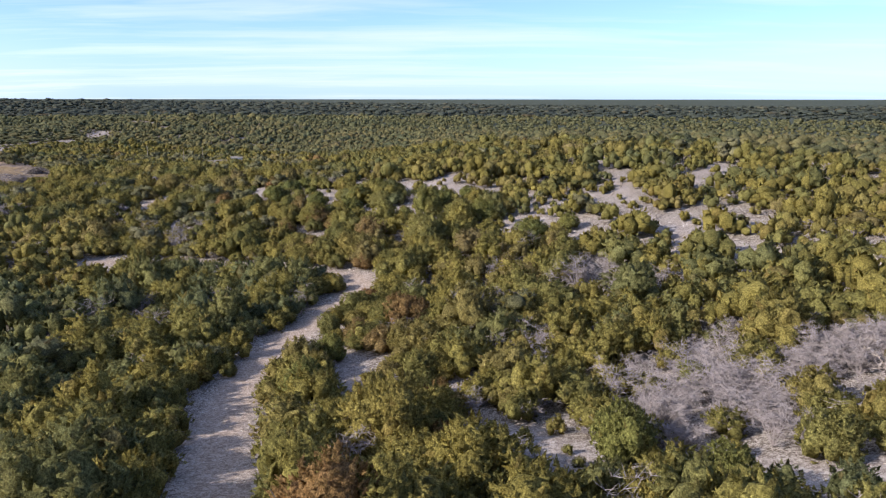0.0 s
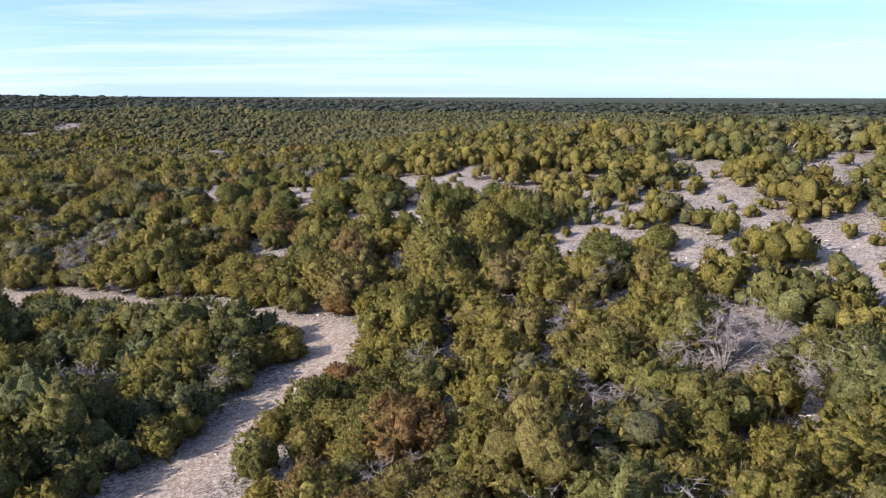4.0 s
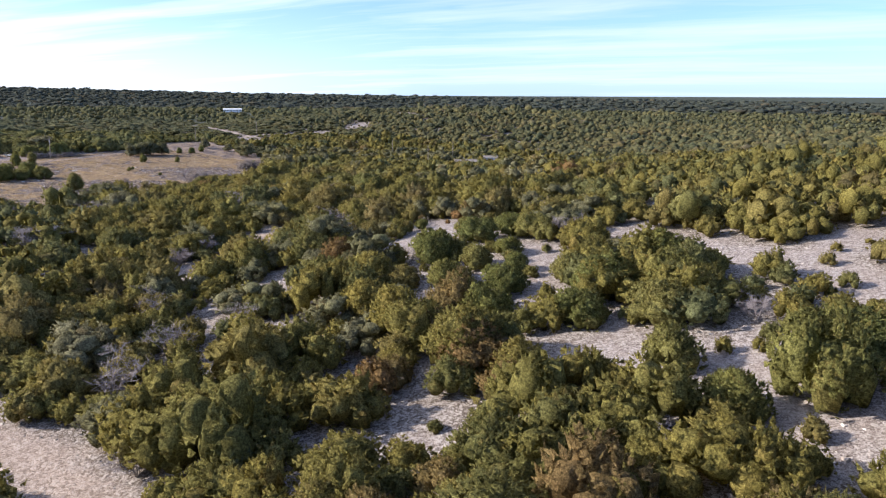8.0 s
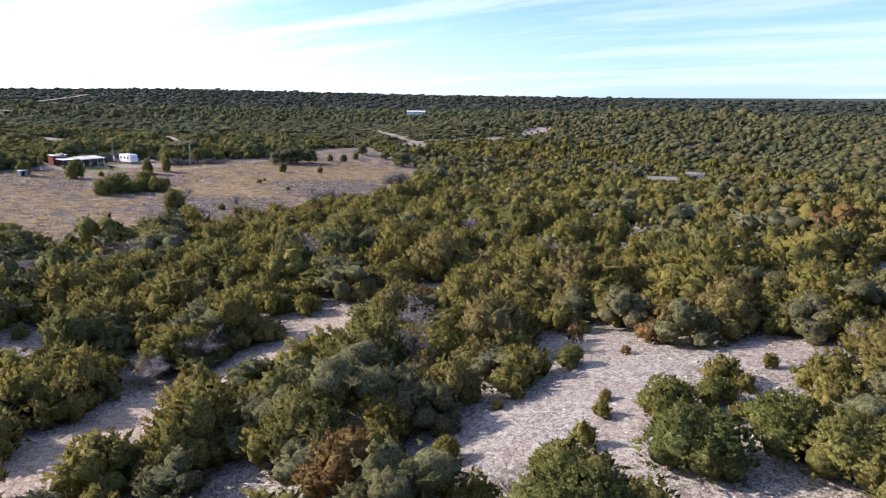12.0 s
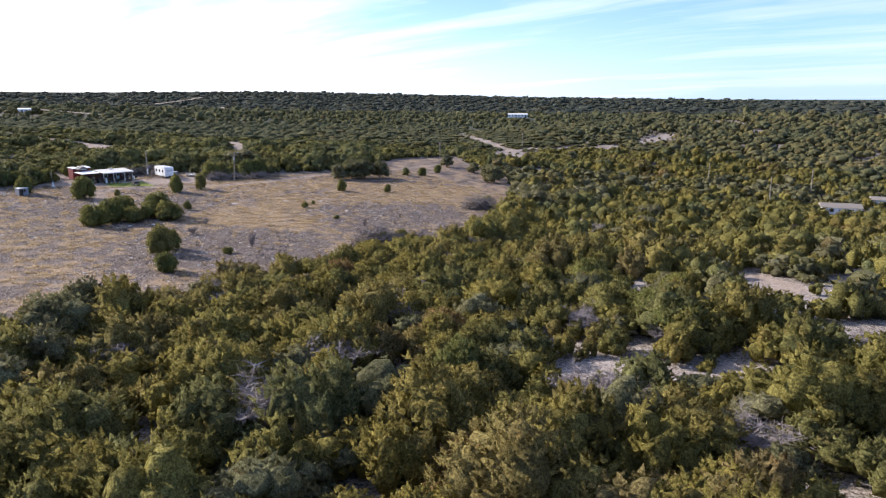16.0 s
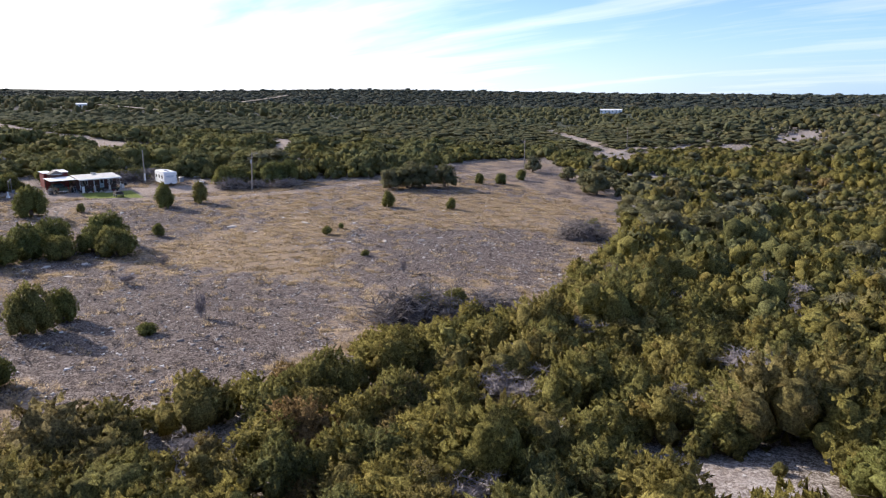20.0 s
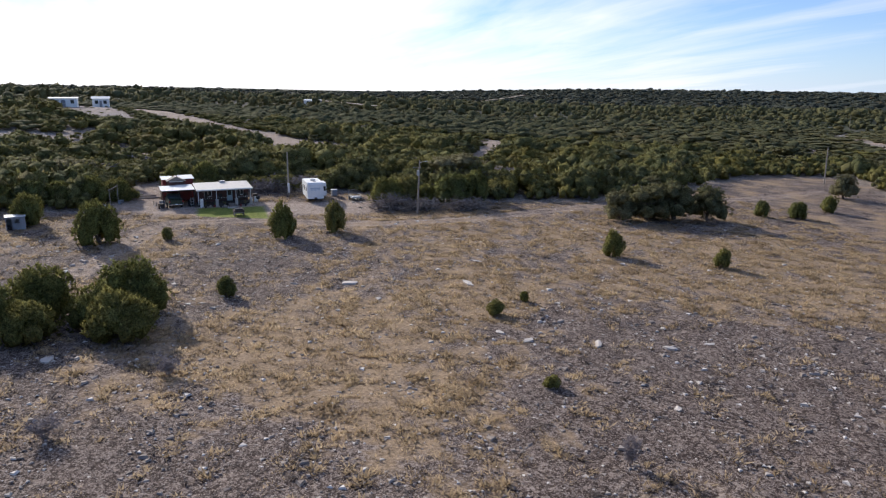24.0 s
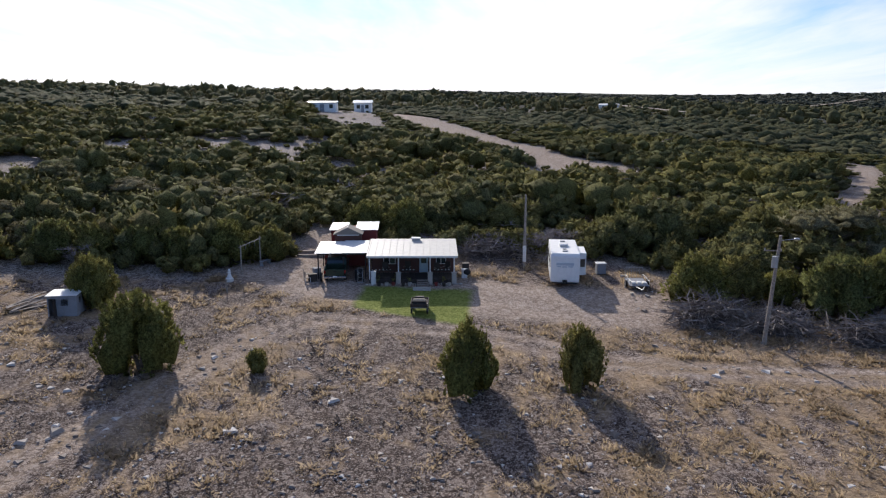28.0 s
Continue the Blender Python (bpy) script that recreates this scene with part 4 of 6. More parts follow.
# woods out to the far ridges
for step, lo, hi, w, h, sd in ((4.6, 0, 420, 4.4, 3.4, 21), (6.9, 420, 950, 5.6, 3.3, 22), (17.0, 950, 2500, 17.0, 4.6, 23)):
    x2, y2, r2 = spots(step, sd, -90 - hi, -90 + hi, 180 - hi, 180 + hi)
    d2 = np.hypot(x2 + 90, y2 - 180)
    inside = (x2 > -480) & (x2 < 190) & (y2 > 5) & (y2 < 560)
    k = (d2 >= lo) & (d2 < hi) & ~inside & (r2.rand(len(x2)) < 0.78) & (open_ground(x2, y2) < -2)
    x2, y2 = x2[k], y2[k]
    s2 = np.stack([w * r2.uniform(0.7, 1.4, len(x2)), h * r2.uniform(0.7, 1.35, len(x2))], axis=1)
    s2 *= np.clip(r2.lognormal(0, 0.28, (len(x2), 1)), 0.5, 1.9)
    # Outer rings tint darker and bluer, so haze sits in the leaf colour.
    scatter(blobs, x2, y2, r2.randint(0, 8, len(x2)), s2, r2.uniform(0, 6.28, len(x2)), "far_woods", MAT_FAR if hi < 2000 else MAT_HAZED_RIDGE, "far wooded hills, hazed darker and bluer in the outer rings", "woods", 0.4, tint=np.clip(0.25 + 0.4 * wobble(x2, y2, 120, 89) + 0.3 * r2.rand(len(x2)), 0, 1) * (1.0 if hi < 500 else 0.7))
    print("far", len(x2))

# ---- materials of the things ----
def painted(name, col, rough=0.5, dirt=0.35, metal=0.0, scale=2.5, spec=0.4):
    """Paint or sheet metal with grime and fine wear."""
    m, N = material(name)
    pos = N.add("ShaderNodeTexCoord").outputs["Object"]
    n = N.noise(pos, scale, 6.0, 0.65)
    dark = tuple(c * 0.55 + 0.03 for c in col)
    c = N.mix(N.span(n, 0.45, 0.75, 0.0, dirt), col, dark)
    finish(N, c, rough, N.noise(pos, scale * 8, 4.0), 0.15, 0.01, metal, spec)
    return m


MAT_WHITE = painted("white_sheet_metal", (0.80, 0.80, 0.78), 0.45, 0.30)
MAT_ROOF = painted("weathered_white_roof_metal", (0.60, 0.575, 0.52), 0.55, 0.45)
MAT_TRIM = painted("white_paint", (0.74, 0.73, 0.70), 0.5, 0.4)
MAT_RED = painted("barn_red_boards", (0.20, 0.035, 0.028), 0.75, 0.5)
MAT_SIDING = painted("dark_red_brown_siding", (0.10, 0.045, 0.035), 0.8, 0.5)
MAT_SHINGLE = painted("grey_brown_shingles", (0.23, 0.20, 0.17), 0.9, 0.5, scale=6.0)
MAT_GREEN = painted("dark_green_car_paint", (0.012, 0.035, 0.022), 0.3, 0.3, spec=0.6)
MAT_BLACK = painted("black_rubber", (0.018, 0.018, 0.018), 0.8, 0.2)
MAT_STEEL = painted("galvanised_steel", (0.42, 0.43, 0.44), 0.5, 0.4, 0.6)
MAT_PLY = painted("grey_weathered_plywood", (0.27, 0.28, 0.30), 0.85, 0.5)
MAT_DARK = painted("dark_brown_boards", (0.05, 0.04, 0.033), 0.8, 0.4)
MAT_DECAL = painted("grey_blue_decal", (0.50, 0.56, 0.62), 0.45, 0.2)
MAT_BLUE = painted("pale_blue_door_paint", (0.42, 0.52, 0.55), 0.5, 0.3)
MAT_CHROME = painted("chrome", (0.6, 0.6, 0.6), 0.25, 0.1, 0.9)
MAT_LAMP_RED = painted("red_lamp_glass", (0.35, 0.02, 0.015), 0.25, 0.1)
MAT_POLE = wood("weathered_pole_timber", (0.23, 0.19, 0.155), (0.40, 0.35, 0.30), 9.0)
MAT_STONE = painted("pale_limestone", (0.46, 0.42, 0.37), 0.92, 0.6, scale=4.0, spec=0.2)


def glass():
    m, N = material("window_glass")
    finish(N, (0.03, 0.04, 0.045), 0.08, spec=0.7)
    return m


MAT_GLASS = glass()


def part(name, bm, mat, parent, label="", smooth=False):
    me = bpy.data.meshes.new(name)
    bm.to_mesh(me)
    bm.free()
    me.materials.append(mat)
    if smooth:
        for p in me.polygons:
            p.use_smooth = True
    o = new(name, me)
    o.parent = parent
    return tagged(o, label)


def block(name, mat, parent, x0, x1, y0, y1, z0, z1, bevel=0.012, label="", slope=0.0, taper=1.0):
    """A bevelled box; slope lifts its far side, taper narrows its top."""
    bm = bmesh.new()
    bmesh.ops.create_cube(bm, size=1.0)
    for v in bm.verts:
        k = taper if v.co.z > 0 else 1.0
        v.co = Vector(((x0 + x1) / 2 + v.co.x * (x1 - x0) * k, (y0 + y1) / 2 + v.co.y * (y1 - y0) * k, (z0 + z1) / 2 + v.co.z * (z1 - z0) + slope * (v.co.y + 0.5)))
    if bevel:
        bmesh.ops.bevel(bm, geom=bm.edges[:], offset=bevel, segments=1, affect="EDGES")
    return part(name, bm, mat, parent, label)


def rod(name, mat, parent, p0, p1, r0, r1=None, sides=8, label=""):
    """A round bar from p0 to p1, with closed ends."""
    bm = bmesh.new()
    a, b = Vector(p0), Vector(p1)
    q = (b - a).to_track_quat("Z", "Y").to_matrix().to_4x4()
    bmesh.ops.create_cone(bm, cap_ends=True, segments=sides, radius1=r0, radius2=r0 if r1 is None else r1, depth=(b - a).length, matrix=Matrix.Translation((a + b) / 2) @ q)
    return part(name, bm, mat, parent, label, False)


def wheel(parent, px, py, r, w, name="wheel"):
    """A wheel that rolls along y: a tyre and a rim."""
    t = rod(name, MAT_BLACK, parent, (px - w / 2, py, r), (px + w / 2, py, r), r, sides=18)
    rim = rod("rim", MAT_STEEL, t, (px - w / 2 - 0.008, py, r), (px + w / 2 + 0.008, py, r), r * 0.55, sides=14, label="grey steel rim")
    return t


def thing(name, px, py, rz, label, category, group="", dz=0.0):
    e = new(name)
    e.empty_display_size = 0.5
    e.matrix_basis = pose(px, py, ground(px, py) + dz, 0, 0, rz)
    return tagged(e, label, category, group)


# ---- the cabin with its porch ----
def cabin():
    h = thing("cabin", -239.8, 239.9, 97.0, "small dark red cabin with a white metal porch roof", "house", dz=-0.12)
    h.scale = (0.945, 1.0, 1.0)
    block("foundation", MAT_STONE, h, 0.05, 7.95, 2.35, 4.75, -0.3, 0.45, 0.02, "rough stone footing")
    block("porch_floor", MAT_DARK, h, 0.0, 8.0, 0.0, 2.34, 0.40, 0.50)
    block("skirt", MAT_DARK, h, 0.05, 7.95, 0.06, 0.12, -0.2, 0.395)
    for x0, x1, z0, z1 in ((0.1, 1.2, 0.5, 2.62), (1.2, 2.4, 0.5, 1.25), (1.2, 2.4, 2.25, 2.62), (2.4, 4.62, 0.5, 2.62), (4.62, 5.5, 2.5, 2.62), (5.5, 6.2, 0.5, 2.62), (6.2, 7.2, 0.5, 1.25), (6.2, 7.2, 2.25, 2.62), (7.2, 7.9, 0.5, 2.62)):
        block("wall_panel", MAT_SIDING, h, x0 + 0.002, x1 - 0.002, 2.36, 2.50, z0, z1, 0.004)
    for x0, x1 in ((0.1, 0.24), (7.76, 7.9)):
        block("side_wall", MAT_SIDING, h, x0, x1, 2.51, 4.58, 0.46, 2.7, 0.006)
    block("back_wall", MAT_SIDING, h, 0.1, 7.9, 4.59, 4.72, 0.46, 2.8, 0.006)
    d = block("door", MAT_BLUE, h, 4.64, 5.48, 2.40, 2.45, 0.51, 2.48, 0.008, "pale blue front door with a glass light")
    block("pane", MAT_GLASS, d, 4.80, 5.32, 2.385, 2.398, 1.35, 2.30, 0.004)
    rod("knob", MAT_CHROME, d, (5.38, 2.33, 1.45), (5.38, 2.40, 1.45), 0.03)
    for x0 in (1.2, 6.2):
        w = 1.2 if x0 < 3 else 1.0
        f = block("window", MAT_TRIM, h, x0 + 0.02, x0 + w - 0.02, 2.39, 2.44, 1.27, 1.33, 0.004, "white framed window")
        block("frame_top", MAT_TRIM, f, x0 + 0.02, x0 + w - 0.02, 2.39, 2.44, 2.17, 2.23, 0.004)
        for xx in (x0 + 0.02, x0 + w / 2 - 0.03, x0 + w - 0.08):
            block("mullion", MAT_TRIM, f, xx, xx + 0.06, 2.39, 2.44, 1.332, 2.168, 0.004)
        for xx in (x0 + 0.08, x0 + w / 2 + 0.03):
            block("pane", MAT_GLASS, f, xx + 0.002, xx + w / 2 - 0.115, 2.40, 2.42, 1.335, 2.165, 0.002)
    roof = block("roof", MAT_ROOF, h, -0.15, 8.15, -0.30, 5.0, 2.52, 2.57, 0.006, "white metal roof sheet", slope=0.52)
    for i in range(14):
        xx = -0.05 + i * 0.63
        block("rib", MAT_ROOF, roof, xx, xx + 0.05, -0.30, 5.0, 2.572, 2.602, 0.004, slope=0.52)
    block("fascia", MAT_TRIM, h, -0.15, 8.15, -0.34, -0.303, 2.42, 2.60, 0.006)
    v = block("roof_vent", MAT_STEEL, h, 3.9, 4.7, 4.15, 4.75, 2.96, 3.25, 0.03, "grey box vent on the roof")
    block("vent_cap", MAT_TRIM, v, 3.85, 4.75, 4.10, 4.80, 3.252, 3.30, 0.02)
    for xx in (0.10, 2.75, 5.65, 7.85):
        rod("post", MAT_TRIM, h, (xx, 0.02, 0.45), (xx, 0.02, 2.50), 0.055, sides=8)
    for xx in (2.75, 5.65, 7.85):
        pl = block("stone_pier", MAT_STONE, h, xx - 0.22, xx + 0.22, -0.26, 0.0, -0.25, 1.05, 0.05, "stacked pale stone pier")
        block("cap", MAT_STONE, pl, xx - 0.26, xx + 0.26, -0.30, 0.0, 1.052, 1.13, 0.02)
    for x0, x1 in ((0.2, 2.5), (3.0, 4.35), (5.9, 7.6)):
        rl = block("railing", MAT_DARK, h, x0, x1, 0.0, 0.06, 1.22, 1.28, 0.008)
        block("lower_rail", MAT_DARK, rl, x0, x1, 0.01, 0.05, 0.62, 0.67, 0.006)
        for i in range(int((x1 - x0) / 0.22)):
            block("baluster", MAT_DARK, rl, x0 + 0.08 + i * 0.22, x0 + 0.12 + i * 0.22, 0.015, 0.045, 0.672, 1.218, 0.004)
        for i in range(int((x1 - x0) / 0.33)):
            block("rail_ornament", MAT_TRIM, rl, x0 + 0.12 + i * 0.33, x0 + 0.22 + i * 0.33, -0.01, 0.07, 1.283, 1.35, 0.02, "small pale ornament on the rail")
    st = new("steps")
    st.parent = h
    for i in range(4):
        block("tread", MAT_POLE, st, 4.45, 5.5, -1.15 + i * 0.29, -0.87 + i * 0.29, 0.02 + i * 0.12, 0.08 + i * 0.12, 0.01)
    for xx in (4.40, 5.52):
        block("stringer", MAT_DARK, st, xx, xx + 0.05, -1.2, -0.02, -0.1, 0.02, 0.008, slope=0.40)
    for i in range(2):
        block("slab", MAT_STONE, st, 4.1, 5.7, -1.85 + i * 0.36, -1.50 + i * 0.36, -0.12, 0.02 + 0.08 * i, 0.03, "pale stone slab step")
    return h


cabin()
CABIN = pose(-239.8, 239.9, 0, 0, 0, 97.0)


def by_cabin(lx, ly):
    p = CABIN @ Vector((lx, ly, 0))
    return p.x, p.y


def carport():
    px, py = by_cabin(-4.6, 1.2)
    c = thing("carport", px, py, 97.9, "open carport with a white sheet metal roof", "carport")
    for i, (x0, x1, s) in enumerate(((0.0, 2.28, 0.25), (2.30, 4.42, 0.30))):
        r = block("roof", MAT_WHITE, c, x0 - 0.15, x1, -0.25, 3.9, 2.28 + 0.02 * i, 2.325 + 0.02 * i, 0.006, "white metal carport roof", slope=s)
        for k in range(4):
            block("rib", MAT_WHITE, r, x0 + k * 0.6, x0 + 0.05 + k * 0.6, -0.25, 3.9, 2.328 + 0.02 * i, 2.352 + 0.02 * i, 0.004, slope=s)
    for xx, yy, t in ((0.05, 0.0, 2.27), (2.25, 0.0, 2.27), (4.2, 0.0, 2.27), (0.05, 3.6, 2.49), (4.2, 3.6, 2.52)):
        block("post", MAT_DARK, c, xx, xx + 0.1, yy, yy + 0.1, -0.2, t, 0.008)
    block("beam", MAT_DARK, c, 0.0, 4.35, -0.08, -0.01, 2.12, 2.26, 0.008)
    block("back_panel", MAT_RED, c, 0.2, 4.1, 3.72, 3.78, 0.0, 2.35, 0.006, "dark red board wall")


carport()


def pickup():
    px, py = by_cabin(-2.9, 0.0)
    t = thing("pickup_truck", px, py, 100.0, "dark green pickup truck parked under the carport", "truck")
    block("bed_floor", MAT_BLACK, t, -0.88, 0.88, 0.12, 2.15, 0.62, 0.70, 0.01)
    for s in (-1, 1):
        block("bed_side", MAT_GREEN, t, min(s * 0.95, s * 0.86), max(s * 0.95, s * 0.86), 0.06, 2.2, 0.55, 1.22, 0.03)
        block("tail_lamp", MAT_LAMP_RED, t, min(s * 0.945, s * 0.80), max(s * 0.945, s * 0.80), 0.005, 0.058, 0.85, 1.12, 0.01, "red tail lamp")
        block("mirror", MAT_BLACK, t, min(s * 0.96, s * 1.14), max(s * 0.96, s * 1.14), 3.55, 3.63, 1.28, 1.44, 0.02)
    g = block("tailgate", MAT_GREEN, t, -0.79, 0.79, 0.0, 0.06, 0.62, 1.20, 0.02)
    block("latch", MAT_BLACK, g, -0.12, 0.12, -0.012, -0.002, 1.0, 1.06, 0.003)
    block("number_plate", MAT_TRIM, t, -0.18, 0.18, -0.075, -0.063, 0.52, 0.64, 0.004, "blank pale plate")
    block("bumper", MAT_CHROME, t, -0.95, 0.95, -0.06, 0.10, 0.42, 0.58, 0.03, "chrome rear bumper")
    bm = bmesh.new()
    prof = [(2.22, 0.5), (2.22, 1.2), (2.45, 1.75), (3.35, 1.78), (3.85, 1.22), (5.1, 1.12), (5.25, 0.95), (5.25, 0.5)]
    for s in (-0.93, 0.93):
        bm.verts.ensure_lookup_table()
        vs = [bm.verts.new((s * (0.86 if z > 1.5 else 1.0), yy, z)) for yy, z in prof]
        bm.faces.new(vs if s > 0 else vs[::-1])
    bm.verts.ensure_lookup_table()
    k = len(prof)
    for i in range(k):
        j = (i + 1) % k
        bm.faces.new((bm.verts[i], bm.verts[j], bm.verts[k + j], bm.verts[k + i]))
    bmesh.ops.recalc_face_normals(bm, faces=bm.faces[:])
    bmesh.ops.bevel(bm, geom=bm.edges[:], offset=0.03, segments=2, affect="EDGES")
    part("cab", bm, MAT_GREEN, t)
    bm = bmesh.new()
    vs = [bm.verts.new(v) for v in ((-0.74, 2.235, 1.28), (0.74, 2.235, 1.28), (0.68, 2.40, 1.68), (-0.68, 2.40, 1.68), (-0.74, 2.215, 1.28), (0.74, 2.215, 1.28), (0.68, 2.38, 1.68), (-0.68, 2.38, 1.68))]
    for f in ((0, 1, 2, 3), (7, 6, 5, 4), (0, 4, 5, 1), (1, 5, 6, 2), (2, 6, 7, 3), (3, 7, 4, 0)):
        bm.faces.new([vs[i] for i in f])
    part("rear_window", bm, MAT_GLASS, t)
    for yy in (0.95, 4.35):
        for s in (-1, 1):
            wheel(t, s * 0.80, yy, 0.37, 0.24)


pickup()


def red_shed():
    px, py = by_cabin(-4.1, 7.2)
    s = thing("storage_shed", px, py, 97.9, "dark red storage shed with a white metal roof", "shed", dz=0.55)
    block("body", MAT_RED, s, 0.0, 4.3, 0.0, 2.6, -0.9, 2.25, 0.01)
    for x0, x1, k in ((-0.15, 1.55, 0.22), (2.3, 4.5, 0.30)):
        r = block("roof", MAT_WHITE, s, x0, x1, -0.2, 2.8, 2.27, 2.31, 0.005, "white metal roof sheet", slope=k)
        for i in range(3):
            block("rib", MAT_WHITE, r, x0 + 0.1 + i * 0.6, x0 + 0.14 + i * 0.6, -0.2, 2.8, 2.313, 2.335, 0.003, slope=k)
    block("door", MAT_DARK, s, 0.5, 1.4, -0.05, -0.004, 0.0, 1.95, 0.006)
    px, py = by_cabin(-3.6, 5.4)
    g = thing("gable_shed", px, py, 97.9, "small shed with a grey-brown gable roof", "shed", dz=0.5)
    block("body", MAT_SIDING, g, 0.1, 2.5, 0.05, 1.6, -0.8, 2.35, 0.01)
    bm = bmesh.new()
    vs = [bm.verts.new(v) for v in ((-0.1, -0.15, 2.36), (2.7, -0.15, 2.36), (1.3, -0.15, 3.05), (-0.1, 1.8, 2.36), (2.7, 1.8, 2.36), (1.3, 1.8, 3.05))]
    for f in ((0, 1, 2), (5, 4, 3), (0, 2, 5, 3), (1, 4, 5, 2), (0, 3, 4, 1)):
        bm.faces.new([vs[i] for i in f])
    bmesh.ops.bevel(bm, geom=bm.edges[:], offset=0.02, segments=1, affect="EDGES")
    r = part("roof", bm, MAT_SHINGLE, g, "grey-brown shingle gable roof")
    rod("ridge_cap", MAT_STEEL, r, (1.3, -0.16, 3.06), (1.3, 1.81, 3.06), 0.035, sides=6)
    block("gable_board", MAT_TRIM, g, 0.3, 2.3, -0.02, 0.03, 2.25, 2.34, 0.005)


red_shed()


def clutter():
    for lx, ly, rz in ((8.6, 0.6, 20), ):
        px, py = by_cabin(lx, ly)
        b = thing("barbecue_grill", px, py, 97.9 + rz, "black kettle barbecue beside the porch", "grill")
        bm = bmesh.new()
        bmesh.ops.create_uvsphere(bm, u_segments=14, v_segments=8, radius=0.33, matrix=Matrix.Translation((0, 0, 0.85)) @ Matrix.Diagonal((1, 1, 0.8, 1)))
        part("kettle", bm, MAT_BLACK, b, smooth=True)
        rod("lid_handle", MAT_STEEL, b, (-0.08, 0, 1.13), (0.08, 0, 1.13), 0.018)
        for i in range(3):
            an = i * 2.1
            rod("leg", MAT_STEEL, b, (0.2 * math.cos(an), 0.2 * math.sin(an), 0.7), (0.36 * math.cos(an), 0.36 * math.sin(an), 0.0), 0.016, sides=6)
    for n, (lx, ly, w, d, hh, mat, what, lab) in enumerate((
            (8.4, 1.6, 0.5, 0.4, 0.75, MAT_TRIM, "storage_bin", "white plastic storage bin beside the cabin"), (8.55, 2.6, 0.6, 0.5, 1.0, MAT_DARK, "storage_box", "dark wooden box against the cabin wall"),
            (0.45, -0.40, 0.42, 0.3, 1.15, MAT_TRIM, "storage_cabinet", "small white cabinet before the porch"), (-4.9, 0.5, 0.7, 0.5, 0.6, MAT_DARK, "tool_chest", "dark tool chest beside the carport"),
            (-4.7, 1.6, 0.6, 0.6, 0.8, MAT_PLY, "wooden_crate", "grey wooden crate under the carport"), (-0.9, 0.9, 0.6, 0.5, 0.9, MAT_BLACK, "generator", "dark machine standing under the carport"))):
        px, py = by_cabin(lx, ly)
        e = thing(what, px, py, 97.9 + 7 * n, lab, "box")
        block("body", mat, e, -w / 2, w / 2, -d / 2, d / 2, -0.03, hh, 0.03)
        block("lid", mat, e, -w / 2 - 0.02, w / 2 + 0.02, -d / 2 - 0.02, d / 2 + 0.02, hh + 0.003, hh + 0.06, 0.015)
    for lx, ly in ((-5.3, 0.2), (-5.6, 1.2)):
        px, py = by_cabin(lx, ly)
        e = thing("garden_chair", px, py, 60 + 40 * lx, "weathered wooden garden chair beside the carport", "chair", "garden chairs")
        block("seat", MAT_POLE, e, -0.24, 0.24, -0.24, 0.24, 0.40, 0.44, 0.01)
        block("backrest", MAT_POLE, e, -0.24, 0.24, 0.20, 0.24, 0.445, 0.95, 0.01)
        for sx in (-1, 1):
            for sy in (-1, 1):
                rod("leg", MAT_TRIM, e, (sx * 0.2, sy * 0.2, 0.0), (sx * 0.2, sy * 0.2, 0.40), 0.018, sides=6)
    for lx, ly, rz in ((1.5, 1.3, 10), (3.5, 1.5, -15), (6.4, 1.2, 25), (7.2, 1.5, -30)):
        px, py = by_cabin(lx * 0.945, ly)
        e = thing("porch_chair", px, py, 97 + rz, "dark brown wooden chair on the porch", "chair", "porch chairs", 0.38)
        block("seat", MAT_DARK, e, -0.27, 0.27, -0.26, 0.26, 0.40, 0.45, 0.01)
        block("backrest", MAT_DARK, e, -0.27, 0.27, 0.22, 0.27, 0.453, 1.1, 0.01)
        for sx in (-1, 1):
            block("armrest", MAT_POLE, e, min(sx * 0.24, sx * 0.32), max(sx * 0.24, sx * 0.32), -0.26, 0.215, 0.64, 0.67, 0.006, "pale worn armrest")
            for sy in (-1, 1):
                rod("leg", MAT_DARK, e, (sx * 0.23, sy * 0.2, 0.0), (sx * 0.23, sy * 0.2, 0.40), 0.022, sides=6)
    for n, lx in enumerate((1.0, 1.7, 2.3, 3.2, 3.8, 6.2, 6.9, 7.4)):
        px, py = by_cabin(lx * 0.945, -0.72 + 0.06 * (n % 3))
        e = thing("potted_plant", px, py, 40 * n, "dry potted plant before the porch rail", "plant", "pots along the porch")
        rod("pot", (MAT_DARK, MAT_STONE, MAT_RED)[n % 3], e, (0, 0, -0.02), (0, 0, 0.30), 0.12, 0.17, 12)
        v, f = bare(300 + n, 120, 0.02, 7, 3)[1]
        o = new("foliage", mesh_of("foliage", v * (0.7, 0.7, 0.75) + (0, 0, 0.22), f, MAT_DUSK if n % 2 else MAT_LONE))
        o.parent = e
    for n, (lx, ly, rz) in enumerate(((-6.6, 9.2, 12), (-6.0, 7.8, -4))):
        px, py = by_cabin(lx, ly)
        e = thing("timber_beam", px, py, 97 + rz, "weathered timber beam lying on bare ground", "timber", "timber beams")
        block("beam_body", MAT_POLE, e, -1.6, 1.6, -0.13, 0.13, -0.02, 0.2, 0.02)
